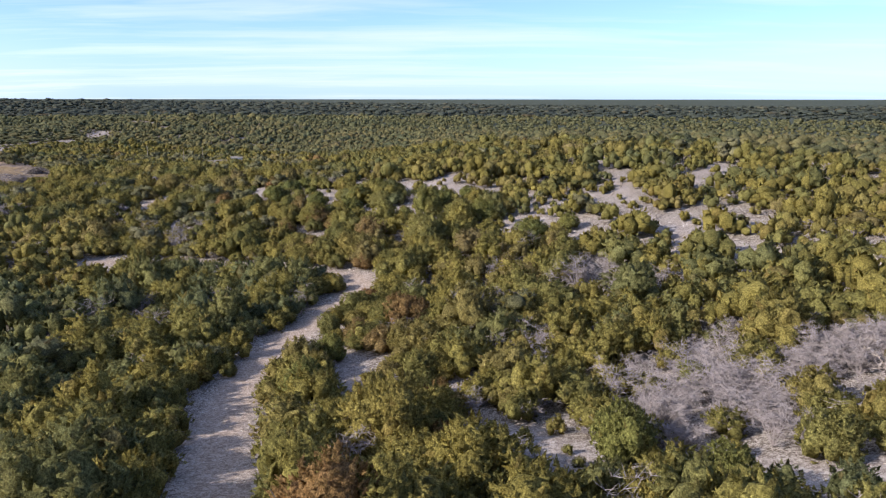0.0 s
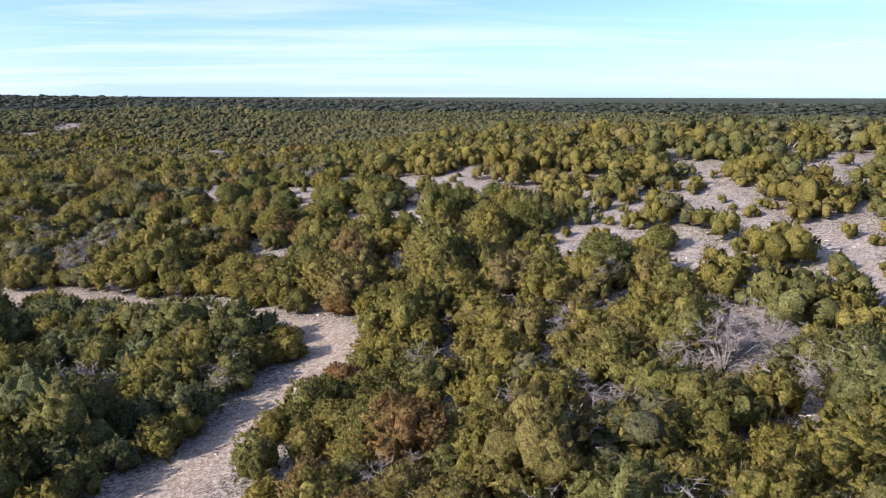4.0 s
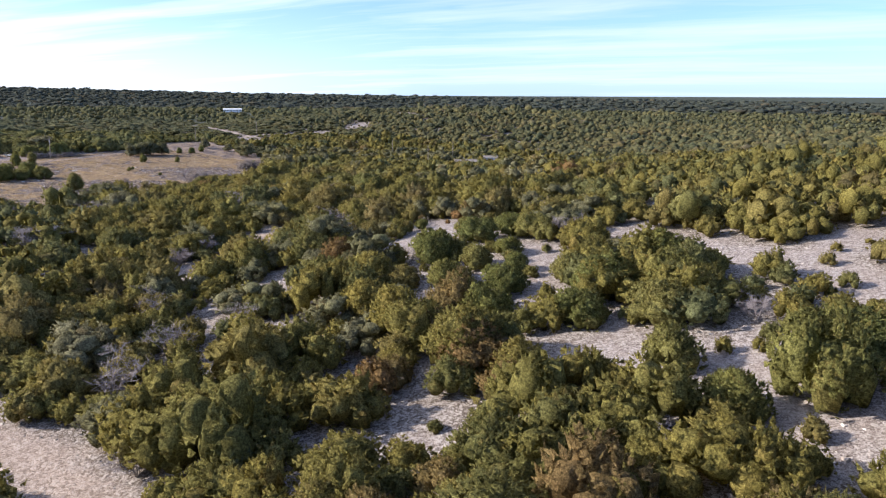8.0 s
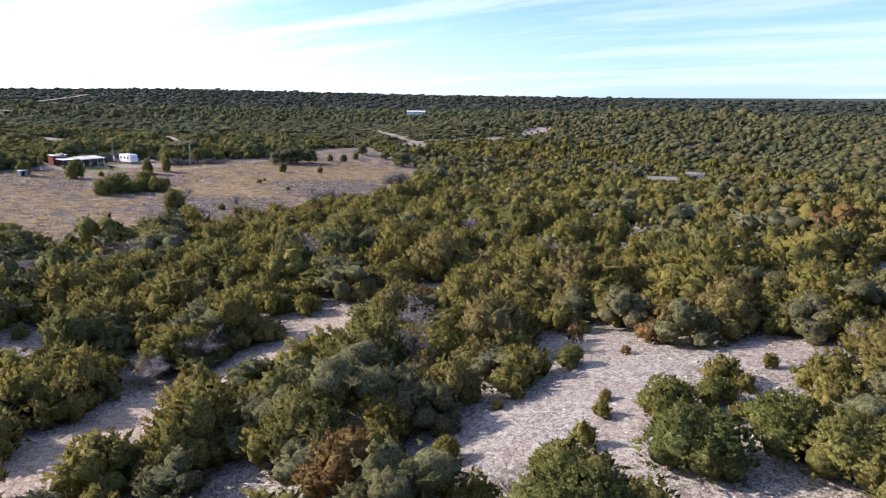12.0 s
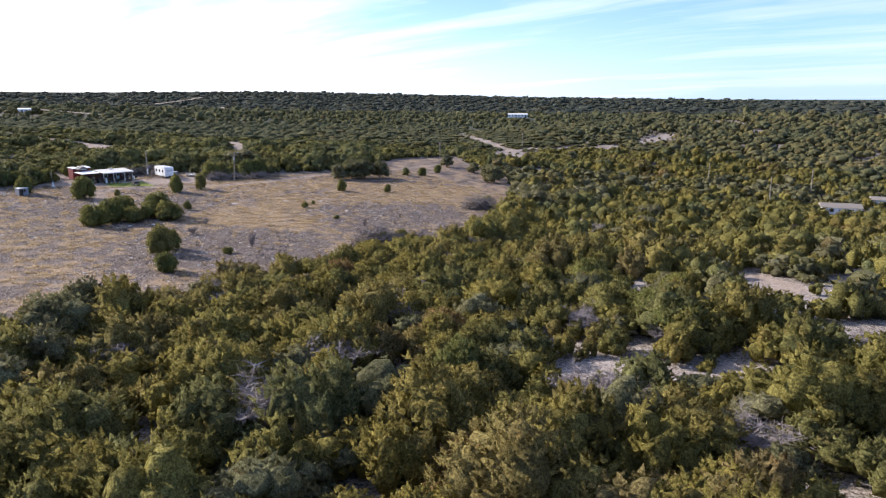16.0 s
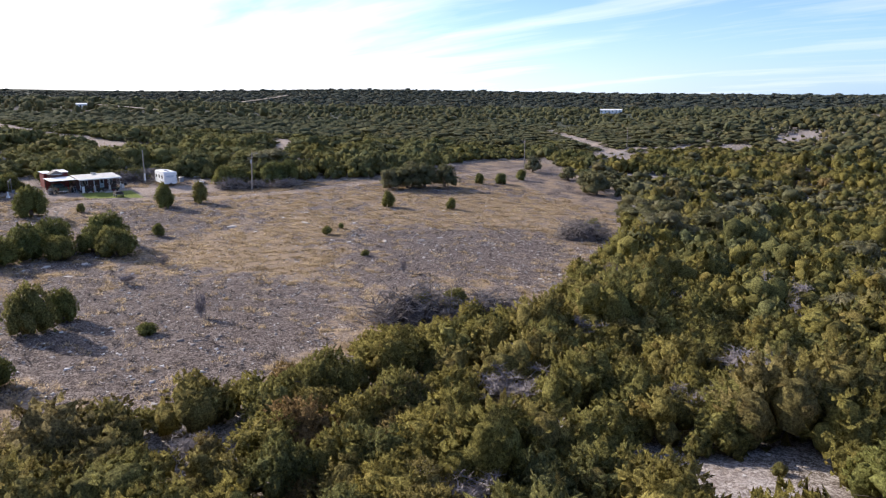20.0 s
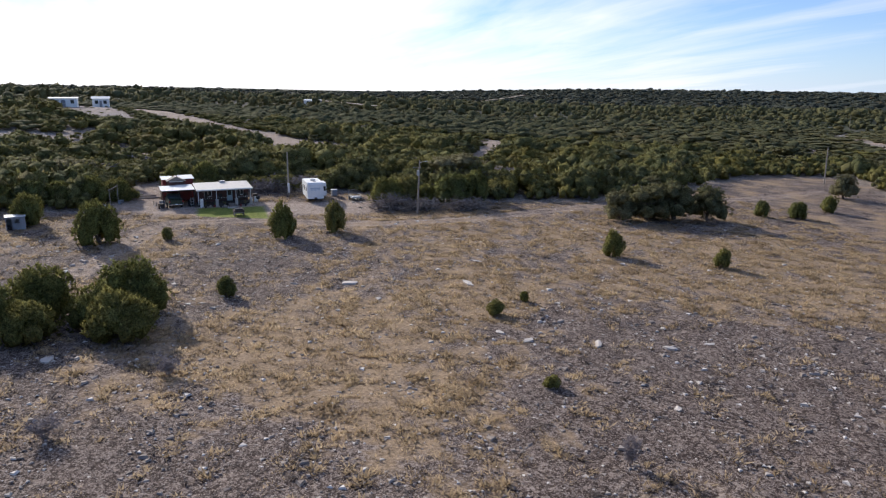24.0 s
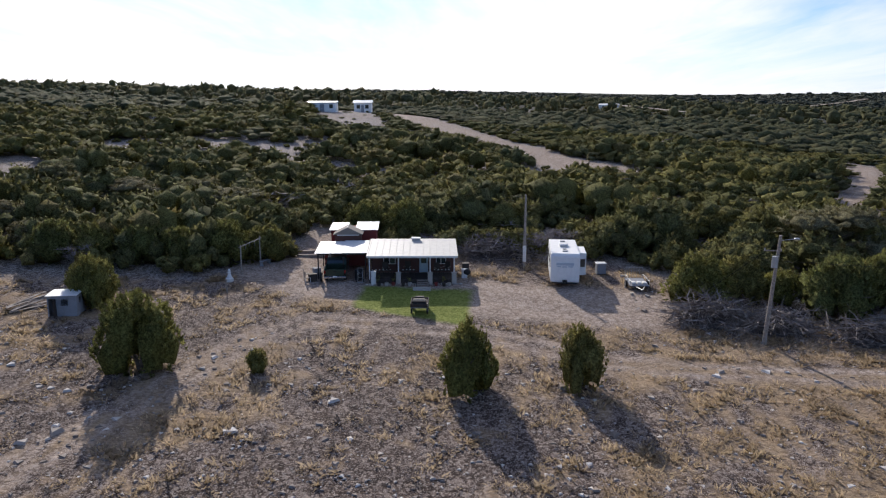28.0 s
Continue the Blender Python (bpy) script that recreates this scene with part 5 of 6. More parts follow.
    for n, (lx, ly) in enumerate(((-4.15, 0.4), (-0.75, 0.2))):
        px, py = by_cabin(lx, ly)
        e = thing("spare_wheel" if n == 0 else "hand_truck", px, py, 97, "round pale wheel leaning by the carport post" if n == 0 else "dark hand truck under the carport", "wheel" if n == 0 else "cart")
        if n == 0:
            wheel(e, 0, 0, 0.42, 0.16)
        else:
            for sx in (-0.2, 0.2):
                rod("rail", MAT_STEEL, e, (sx, 0, 0.05), (sx, 0.35, 1.25), 0.02, sides=6)
            block("toe_plate", MAT_STEEL, e, -0.24, 0.24, -0.25, -0.02, 0.02, 0.04, 0.004)
            for zz in (0.4, 0.8, 1.2):
                rod("rung", MAT_STEEL, e, (-0.2, 0.29 * zz - 0.01, zz), (0.2, 0.29 * zz - 0.01, zz), 0.014, sides=6)
            for sx in (-0.3, 0.3):
                wheel(e, sx, 0.08, 0.15, 0.07)
    # rocks along the cabin's front
    r = random.Random(4)
    e = thing("stone_edging", *by_cabin(4.0, -0.42), 97.9, "row of pale stones edging the porch", "stones")
    for i in range(26):
        xx = -4.1 + i * 0.325 + r.uniform(-0.05, 0.05)
        if 0.2 < xx < 1.8:
            continue
        bm = bmesh.new()
        bmesh.ops.create_icosphere(bm, subdivisions=1, radius=0.14)
        for v in bm.verts:
            v.co *= r.uniform(0.75, 1.2)
            v.co.z *= 0.8
        bmesh.ops.translate(bm, verts=bm.verts[:], vec=(xx, r.uniform(-0.05, 0.05), 0.06))
        part("stone", bm, MAT_STONE, e)


clutter()


def garden_wagon():
    w = thing("garden_wagon", -233.6, 245.2, 95.0, "dark garden wagon loaded with firewood on the lawn", "wagon")
    w.scale = (1.2, 1.25, 1.2)
    block("floor", MAT_STEEL, w, -0.55, 0.55, -0.75, 0.75, 0.42, 0.47, 0.01)
    for x0, x1, y0, y1 in ((-0.57, -0.53, -0.75, 0.75), (0.53, 0.57, -0.75, 0.75), (-0.52, 0.52, -0.77, -0.73), (-0.52, 0.52, 0.73, 0.77)):
        block("side_rail", MAT_DARK, w, x0, x1, y0, y1, 0.475, 0.72, 0.008)
    for i in range(5):
        block("slat", MAT_DARK, w, -0.5, 0.5, -0.68 + i * 0.29, -0.50 + i * 0.29, 0.60, 0.64, 0.006)
        block("firewood", (MAT_BLACK, MAT_POLE, MAT_DARK)[i % 3], w, -0.46 + 0.04 * i, 0.40 - 0.03 * i, -0.66 + i * 0.27, -0.46 + i * 0.27, 0.645, 0.86 + 0.05 * (i % 2), 0.04)
    for sx in (-0.5, 0.5):
        for sy in (-0.5, 0.5):
            wheel(w, sx, sy, 0.21, 0.10)
    rod("handle", MAT_BLACK, w, (0, -0.75, 0.40), (0, -1.5, 0.75), 0.02, sides=6)


garden_wagon()


def travel_trailer():
    t = thing("travel_trailer", -240.4, 256.75, 89.0, "white travel trailer with a slide-out, parked on dry grass", "trailer")
    bm = bmesh.new()
    prof = [(0.0, 0.55), (-0.02, 1.5), (0.06, 2.75), (0.28, 2.98), (6.7, 2.98), (6.98, 2.7), (7.05, 0.9), (6.75, 0.55)]
    k = len(prof)
    for s in (-1.22, 1.22):
        vs = [bm.verts.new((s, yy, z)) for yy, z in prof]
        bm.faces.new(vs)
    bm.verts.ensure_lookup_table()
    for i in range(k):
        j = (i + 1) % k
        bm.faces.new((bm.verts[i], bm.verts[j], bm.verts[k + j], bm.verts[k + i]))
    bmesh.ops.recalc_face_normals(bm, faces=bm.faces[:])
    bmesh.ops.bevel(bm, geom=bm.edges[:], offset=0.05, segments=2, affect="EDGES")
    part("body", bm, MAT_WHITE, t)
    so = block("slide_out", MAT_WHITE, t, 1.225, 1.90, 1.9, 4.9, 0.75, 2.72, 0.03, "white slide-out room")
    block("window", MAT_GLASS, so, 1.902, 1.92, 2.5, 3.9, 1.5, 2.2, 0.01)
    block("end_window", MAT_GLASS, so, 1.40, 1.80, 1.875, 1.897, 1.5, 2.2, 0.005)
    block("decal_band", MAT_DECAL, t, -0.75, 0.72, -0.04, -0.022, 2.02, 2.24, 0.004, "grey-blue painted band")
    for x0, x1, z0 in ((-0.70, -0.35, 1.86), (-0.25, 0.15, 1.84), (0.25, 0.66, 1.86)):
        block("decal_bar", MAT_DECAL, t, x0, x1, -0.04, -0.022, z0, z0 + 0.11, 0.004)
    block("rear_bumper", MAT_BLACK, t, -1.1, 1.1, -0.12, -0.03, 0.45, 0.55, 0.015)
    block("spare_box", MAT_BLACK, t, -0.2, 0.2, -0.14, -0.03, 0.58, 0.78, 0.02, "dark box at the bumper")
    ac = block("air_conditioner", MAT_TRIM, t, -0.38, 0.38, 3.0, 3.95, 2.985, 3.24, 0.06, "roof air conditioner")
    block("grille", MAT_STEEL, ac, -0.3, 0.3, 2.985, 2.998, 3.03, 3.17, 0.003)
    for yy, s in ((1.3, 0.22), (5.6, 0.22), (2.1, 0.15)):
        block("roof_vent", MAT_STEEL, t, -s, s, yy - s, yy + s, 2.984, 3.08, 0.02)
    for yy in (1.0, 3.2, 5.4):
        block("window", MAT_GLASS, t, -1.245, -1.222, yy, yy + 0.8, 1.6, 2.25, 0.008)
    for sx in (-1.0, 1.0):
        for yy in (2.9, 3.7):
            wheel(t, sx, yy, 0.34, 0.2)
    rod("tongue", MAT_BLACK, t, (0, 6.7, 0.5), (0, 7.9, 0.45), 0.05)
    rod("jack", MAT_STEEL, t, (0, 7.7, 0.0), (0, 7.7, 0.9), 0.03)


travel_trailer()


def utility_pole(px, py, hgt, label, lamp=False, meter=False, rz=0, lean=(0, 0)):
    p = thing("utility_pole", px, py, rz, label, "pole", "utility poles", -0.05)
    top = (lean[0], lean[1], hgt)
    rod("pole", MAT_POLE, p, (0, 0, -0.2), top, 0.15, 0.095, 10)
    if lamp:
        a = rod("lamp_arm", MAT_STEEL, p, (lean[0], lean[1], hgt - 0.35), (lean[0] + 0.15, lean[1] + 0.9, hgt - 0.15), 0.025, sides=6)
        block("lamp", MAT_STEEL, a, lean[0] + 0.02, lean[0] + 0.28, lean[1] + 0.8, lean[1] + 1.15, hgt - 0.24, hgt - 0.10, 0.04)
        rod("transformer", MAT_STEEL, p, (0.30, 0.12, hgt * 0.72), (0.30, 0.12, hgt * 0.72 + 0.75), 0.19, sides=12, label="grey transformer can")
        rod("cross_arm", MAT_POLE, p, (0.0, -0.55, hgt * 0.86), (0.0, 0.55, hgt * 0.86), 0.04, sides=6)
        for yy in (-0.5, 0.5):
            rod("insulator", MAT_STONE, p, (0.0, yy, hgt * 0.86 + 0.03), (0.0, yy, hgt * 0.86 + 0.16), 0.035, sides=6)
    if meter:
        block("meter_box", MAT_TRIM, p, -0.16, 0.16, -0.33, -0.14, 0.5, 2.0, 0.02, "pale meter box")
    return p


utility_pole(-229.6, 269.6, 7.7, "tall weathered timber utility pole with transformer and lamp", True, rz=-10, lean=(0.1, 0.38))
utility_pole(-246.7, 253.4, 6.8, "weathered timber pole with a pale meter box", meter=True, rz=90)
for px, py, hh in ((-251.2, 414.2, 7.5), (-245.8, 360.6, 7.5), (-439, 578.7, 8), (-131.5, 375.9, 8), (-155.9, 389.8, 8), (-128, 396, 8)):
    utility_pole(px, py, hh, "distant weathered timber utility pole")


def wire(name, p0, p1, sag, r=0.012, label="thin dark overhead wire"):
    t = np.linspace(0, 1, 14)[:, None]
    p = np.array(p0) + (np.array(p1) - np.array(p0)) * t
    p[:, 2] -= 4 * sag * (t * (1 - t))[:, 0]
    tagged(new(name, mesh_of(name, *tube(p, np.full(14, r), 4), MAT_BLACK)), label, "wire")


g1, g2 = ground(-229.6, 269.6), ground(-246.7, 253.4)
wire("overhead_wire", (-229.5, 269.9, g1 + 5.9), (-246.7, 253.4, g2 + 6.6), 0.7)
wire("guy_wire", (-229.5, 269.95, g1 + 7.2), (-234.4, 264.0, ground(-234.4, 264.0)), 0.05, 0.014, "steel guy wire from the utility pole to the ground")
wire("overhead_wire", (-229.5, 269.9, g1 + 5.9), (-245.8, 360.6, ground(-245.8, 360.6) + 7.2), 2.0)


def small_shed():
    s = thing("playhouse_shed", -227.9, 218.5, 104.0, "small grey plywood shed with a white roof", "shed")
    s.scale = (0.82, 0.82, 0.88)
    t = 0.06
    for x0, x1, y0, y1, z0, z1 in ((0.0, 0.12, 0, t, 0, 1.75), (0.75, 1.15, 0, t, 0, 1.75), (1.15, 1.75, 0, t, 0, 0.95), (1.15, 1.75, 0, t, 1.5, 1.75), (1.75, 2.5, 0, t, 0, 1.75), (0.12, 0.75, 0, t, 1.55, 1.75)):
        block("wall_panel", MAT_PLY, s, x0 + 0.001, x1 - 0.001, y0, y1, z0 - 0.05, z1, 0.003)
    for y0, y1, z0, z1 in ((0.065, 0.6, 0, 1.75), (0.6, 1.15, 0, 0.95), (0.6, 1.15, 1.5, 1.75), (1.15, 1.9, 0, 1.75)):
        block("side_panel", MAT_PLY, s, 2.5 - t, 2.5, y0 + 0.001, y1 - 0.001, z0 - 0.05, z1, 0.003)
    block("side_wall", MAT_PLY, s, 0, t, 0.065, 1.9, -0.05, 1.75, 0.003)
    block("back_wall", MAT_PLY, s, 0, 2.5, 1.905, 1.965, -0.05, 1.75, 0.003)
    block("floor", MAT_DARK, s, 0.07, 2.43, 0.07, 1.89, 0.0, 0.06, 0.005)
    block("roof", MAT_WHITE, s, -0.1, 2.6, -0.15, 2.08, 1.755, 1.80, 0.01, "flat white roof sheet", slope=0.06)
    w = block("window", MAT_DARK, s, 1.13, 1.77, -0.03, -0.004, 0.92, 0.98, 0.004)
    block("mullion", MAT_DARK, w, 1.43, 1.47, -0.03, -0.004, 0.982, 1.5, 0.003)
    block("door", MAT_DARK, s, 0.70, 0.745, -0.62, -0.005, 0.0, 1.5, 0.004, "open dark door")
    b = thing("board_stack", -229.6, 216.2, 150.0, "loose stack of weathered grey boards", "boards")
    r = random.Random(9)
    for i in range(9):
        o = block("board", MAT_PILE, b, -1.6, 1.6, -0.12, 0.12, 0, 0.04, 0.004)
        o.matrix_basis = pose(r.uniform(-0.3, 0.3), -0.8 + i * 0.2, 0.04 + 0.05 * i, r.uniform(-3, 3), -6 + r.uniform(-4, 4), r.uniform(-12, 12))


small_shed()


def yard_things():
    f = thing("clothes_line_frame", -240.2, 228.4, 160.0, "two weathered posts joined by a crossbar", "frame")
    rod("post", MAT_POLE, f, (0, 0, -0.2), (0, 0, 2.7), 0.06, 0.05)
    rod("post", MAT_POLE, f, (2.9, 0.3, -0.2), (2.9, 0.3, 3.0), 0.06, 0.05)
    rod("crossbar", MAT_POLE, f, (-0.3, -0.03, 2.55), (3.1, 0.32, 2.8), 0.045)
    for i in range(3):
        rod("hook", MAT_STEEL, f, (0.7 + i * 0.7, 0.06 + i * 0.07, 2.2), (0.7 + i * 0.7, 0.06 + i * 0.07, 2.62), 0.012, sides=5)
    b = thing("bench", -243.4, 229.4, 165.0, "small weathered grey bench", "bench")
    block("seat", MAT_PLY, b, -0.7, 0.7, -0.2, 0.2, 0.42, 0.48, 0.01)
    for xx in (-0.6, 0.52):
        block("leg", MAT_PLY, b, xx, xx + 0.08, -0.18, 0.18, -0.05, 0.417, 0.008)
    bm = bmesh.new()
    prof = [(0.0, 0.0), (0.34, 0.0), (0.34, 0.28), (0.24, 0.34), (0.16, 0.55), (0.13, 0.72), (0.17, 0.80), (0.10, 0.86), (0.12, 0.98), (0.05, 1.12), (0.0, 1.14)]
    rings = [[bm.verts.new((rad * math.cos(i * math.pi / 7), rad * math.sin(i * math.pi / 7), z)) for i in range(14)] for rad, z in prof[1:-1]]
    for p, q in zip(rings, rings[1:]):
        for i in range(14):
            bm.faces.new((p[i], p[(i + 1) % 14], q[(i + 1) % 14], q[i]))
    bm.faces.new(rings[0][::-1])
    bm.faces.new(rings[-1])
    me = bpy.data.meshes.new("garden_ornament")
    bm.to_mesh(me)
    bm.free()
    me.materials.append(MAT_TRIM)
    o = tagged(new("garden_ornament", me), "white pedestal garden ornament on bare ground", "ornament")
    o.matrix_basis = pose(-238.4, 228.0, ground(-238.4, 228.0) - 0.02)
    p = new("fence_post", None)
    p.matrix_basis = pose(-235.6, 228.9, ground(-235.6, 228.9) - 0.05)
    tagged(p, "single weathered wooden fence post", "post")
    rod("post", MAT_POLE, p, (0, 0, 0), (0, 0, 1.15), 0.07, 0.06)
    bx = thing("white_appliance", -245.0, 260.3, 100.0, "old white box appliance standing outdoors", "appliance")
    block("body", MAT_PLY, bx, -0.42, 0.42, -0.35, 0.35, 0.0, 0.95, 0.03)
    block("lid", MAT_TRIM, bx, -0.46, 0.46, -0.40, 0.40, 0.953, 1.03, 0.03, "white lid")
    u = thing("utility_trailer", -240.2, 263.0, 92.0, "small open utility trailer with steel rails", "trailer")
    block("deck", MAT_PLY, u, -0.8, 0.8, 0.0, 2.6, 0.45, 0.52, 0.01)
    for xx in (-0.80, 0.76):
        block("side_rail", MAT_STEEL, u, xx, xx + 0.04, 0.0, 2.6, 0.85, 0.90, 0.006)
        for yy in (0.0, 1.28, 2.56):
            block("stake", MAT_STEEL, u, xx, xx + 0.04, yy, yy + 0.04, 0.523, 0.848, 0.004)
        wheel(u, xx * 1.14 + 0.02, 1.3, 0.32, 0.18)
    gt = block("ramp_gate", MAT_STEEL, u, -0.74, 0.74, 2.61, 2.65, 0.5, 0.55, 0.006)
    for i in range(7):
        rod("gate_bar", MAT_STEEL, gt, (-0.7 + i * 0.233, 2.63, 0.5), (-0.7 + i * 0.233, 2.63, 1.5), 0.015, sides=5)
    rod("gate_top", MAT_STEEL, gt, (-0.74, 2.63, 1.5), (0.74, 2.63, 1.5), 0.02, sides=6)
    for xx in (-0.4, 0.4):
        rod("tongue", MAT_STEEL, u, (xx, 0.0, 0.45), (0, -1.1, 0.42), 0.03, sides=6)
    for i in range(3):
        block("cargo_box", MAT_TRIM, u, -0.6 + i * 0.45, -0.25 + i * 0.45, 0.3, 0.8, 0.523, 0.72, 0.02, "pale box on the deck")
    for n, (px, py) in enumerate([(-239.3, 262.2), (-238.8, 263.4), (-245.4, 256.2)]):
        e = thing("concrete_block", px, py, 30 * n, "pale concrete block on the ground", "block", "concrete blocks")
        block("block_body", MAT_STONE, e, -0.2, 0.2, -0.12, 0.12, -0.02, 0.2, 0.01)


yard_things()


# ---- piles of cut brush ----
def brush_pile(px, py, length, w, hgt, rz, seed, count):
    e = thing("brush_pile", px, py, rz, "heap of cut bleached branches on the grass", "brush pile", "brush piles", -0.05)
    r = np.random.RandomState(seed)
    for k in range(3):
        limbs = []
        for i in range(count // 3):
            u = r.uniform(-1, 1)
            p = np.array([u * length / 2, r.normal() * w * 0.22, abs(r.normal()) * 0.1 + r.uniform(0, 1) * hgt * (1 - 0.6 * u * u)])
            d = r.normal(size=3) * (0.9, 0.9, 0.38)
            d /= np.linalg.norm(d)
            ln, th = r.uniform(0.7, 2.4), r.uniform(0.014, 0.065)
            q = p + d * ln
            q[2] = np.clip(q[2], 0.02, hgt * 1.25)
            m = (p + q) / 2 + r.normal(size=3) * 0.14
            limbs.append(tube([p, m, q], [th, th * 0.75, th * 0.25], 4))
            for _ in range(2):
                s = m + (q - m) * r.uniform(0, 0.8)
                limbs.append(tube([s, s + d * 0.4 + r.normal(size=3) * 0.3], [th * 0.4, th * 0.1], 3))
        o = new("branch_layer", mesh_of("branch_layer", *join(limbs), MAT_PILE))
        o.parent = e
    # Dark mound of twigs, also standing for the black-brown shade between branches.
    bm = bmesh.new()
    bmesh.ops.create_icosphere(bm, subdivisions=3, radius=1.0)
    for v in bm.verts:
        k = r.uniform(0.55, 1.1)
        v.co = (v.co.x * length * 0.42 * k, v.co.y * w * 0.42 * k, max(v.co.z, -0.1) * hgt * 0.80 * r.uniform(0.4, 1.15))
    part("twig_mound", bm, MAT_DUSK, e, "dark twig mound doubling as shade inside the heap")


brush_pile(-147.0, 252.5, 8.5, 5.5, 3.0, 80, 1, 720)
brush_pile(-144.5, 259.5, 7.0, 4.5, 1.9, 100, 2, 480)
brush_pile(-166.5, 298.5, 8.5, 6.0, 3.0, 60, 3, 620)
brush_pile(-233.4, 266.8, 5.0, 3.6, 1.9, 110, 4, 420)
brush_pile(-232.2, 271.0, 5.5, 3.2, 1.4, 95, 5, 360)
brush_pile(-230.8, 277.5, 6.0, 3.2, 1.5, 95, 7, 300)
brush_pile(-249.6, 250.8, 7.0, 3.4, 1.7, 95, 6, 420)

# ---- farther houses ----
def far_house(name, px, py, rz, length, depth, hgt, label, windows, roof_mat=None, pitch=0.6):
    h = thing(name, px, py, rz, label, "house", dz=-0.2)
    block("wall", MAT_WHITE, h, -length / 2, length / 2, 0, depth, -0.8, hgt, 0.02)
    bm = bmesh.new()
    a, b = length / 2 + 0.3, depth + 0.3
    vs = [bm.verts.new(v) for v in ((-a, -0.3, hgt + 0.003), (a, -0.3, hgt + 0.003), (a, b, hgt + 0.003), (-a, b, hgt + 0.003), (-a, depth / 2, hgt + pitch), (a, depth / 2, hgt + pitch))]
    for f in ((0, 1, 5, 4), (2, 3, 4, 5), (0, 4, 3), (1, 2, 5), (0, 3, 2, 1)):
        bm.faces.new([vs[i] for i in f])
    part("roof", bm, roof_mat or MAT_WHITE, h)
    for i in range(windows):
        xx = -length / 2 + (i + 0.5) * length / windows
        w = block("window", MAT_GLASS, h, xx - 0.45, xx + 0.45, -0.03, -0.004, hgt * 0.42, hgt * 0.8, 0.01)
        block("sill", MAT_TRIM, w, xx - 0.5, xx + 0.5, -0.08, -0.032, hgt * 0.42 - 0.08, hgt * 0.42 - 0.004, 0.01)
    block("door", MAT_PLY, h, -length * 0.08, length * 0.08 if length < 9 else -length * 0.08 + 1.0, -0.05, -0.006, -0.1, hgt * 0.78, 0.01)
    return h


far_house("mobile_home", -361.0, 203.2, 92, 7.0, 3.2, 2.5, "long white mobile home on the hilltop", 3, pitch=0.35)
far_house("hilltop_cabin", -371.0, 211.6, 95, 4.6, 3.4, 2.6, "white hilltop cabin with pale roof", 2, pitch=0.7)
far_house("white_house", -539.0, 749.0, 35, 20.0, 7.0, 3.6, "distant long white house among trees", 6, pitch=1.0)
far_house("metal_barn", -112.7, 373.6, 28, 9.0, 5.0, 1.9, "low pale barn with a grey metal roof", 2, MAT_SHINGLE, 0.9)
far_house("metal_barn", -107.7, 390.6, 22, 6.0, 4.5, 2.2, "low grey barn behind the first", 1, MAT_SHINGLE, 0.7)
far_house("far_house", -547.0, 298.5, 70, 9.0, 6.0, 3.0, "far pale house on the western ridge", 2)
far_house("far_house", -1798.0, 660.0, 65, 26.0, 12.0, 6.0, "far pale house on the blue ridge", 3)


# ---- tracks ----
def ribbon(name, pts, w, label, lift=0.02, mat=None, step=1.0, seed=1, kind="structure", ragged=0.25):
    r = np.random.RandomState(seed)
    P = [np.array(pts[0], float)]
    for p, q in zip(pts, pts[1:]):
        p, q = np.array(p, float), np.array(q, float)
        n = max(2, int(np.linalg.norm(q - p) / step))
        P += [p + (q - p) * i / n for i in range(1, n + 1)]
    P = np.array(P)
    for _ in range(6):
        P[1:-1] = (P[:-2] + 2 * P[1:-1] + P[2:]) / 4
    d = np.gradient(P, axis=0)
    d /= np.linalg.norm(d, axis=1)[:, None]
    nrm = np.stack([-d[:, 1], d[:, 0]], axis=1)
    ww = w * (1 + ragged * r.uniform(-1, 1, (len(P), 1)))
    cols = [P + nrm * ww * k for k in (-0.5, 0.0, 0.5)]
    V = np.concatenate([np.column_stack([c, height(c[:, 0], c[:, 1]) + lift + (0.10 * wobble(c[:, 0], c[:, 1], 7.0, 5) + 0.06 * wobble(c[:, 0], c[:, 1], 3.5, 6) if step < 3 else 0)]) for c in cols])
    n = len(P)
    F = [(k * n + i, (k + 1) * n + i, (k + 1) * n + i + 1, k * n + i + 1) for k in range(2) for i in range(n - 1)]
    return tagged(new(name, mesh_of(name, V, np.array(F)[:, ::-1], mat or MAT_TRACK, True)), label, "track", kind=kind)


def track_material():
    m, N = material("dusty_track")
    pos = N.add("ShaderNodeNewGeometry").outputs["Position"]
    g = N.noise(pos, 2.5, 7.0, 0.7)
    finish(N, N.ramp(g, [(0.3, (0.22, 0.175, 0.135)), (0.5, (0.31, 0.255, 0.205)), (0.7, (0.44, 0.38, 0.32))]), 0.95, g, 0.5, 0.06, spec=0.15)
    return m


MAT_TRACK = track_material()
for n, (w, pts) in enumerate(((14.0, [(-2018.3, 1100), (-1934.1, 1022.5), (-1846.1, 912.5), (-1796.3, 860.9)]), (16.0, [(-1597.4, 947), (-1530.4, 918.3), (-1461.6, 901), (-1303.7, 846.5)]), (6.0, [(-501.9, 326.8), (-524.7, 315.3), (-544.4, 303.4)]))):
    ribbon("far_road_%d" % (n + 1), pts, w, "far pale road crossing the ridge", 3.0, step=12.0, seed=20 + n)


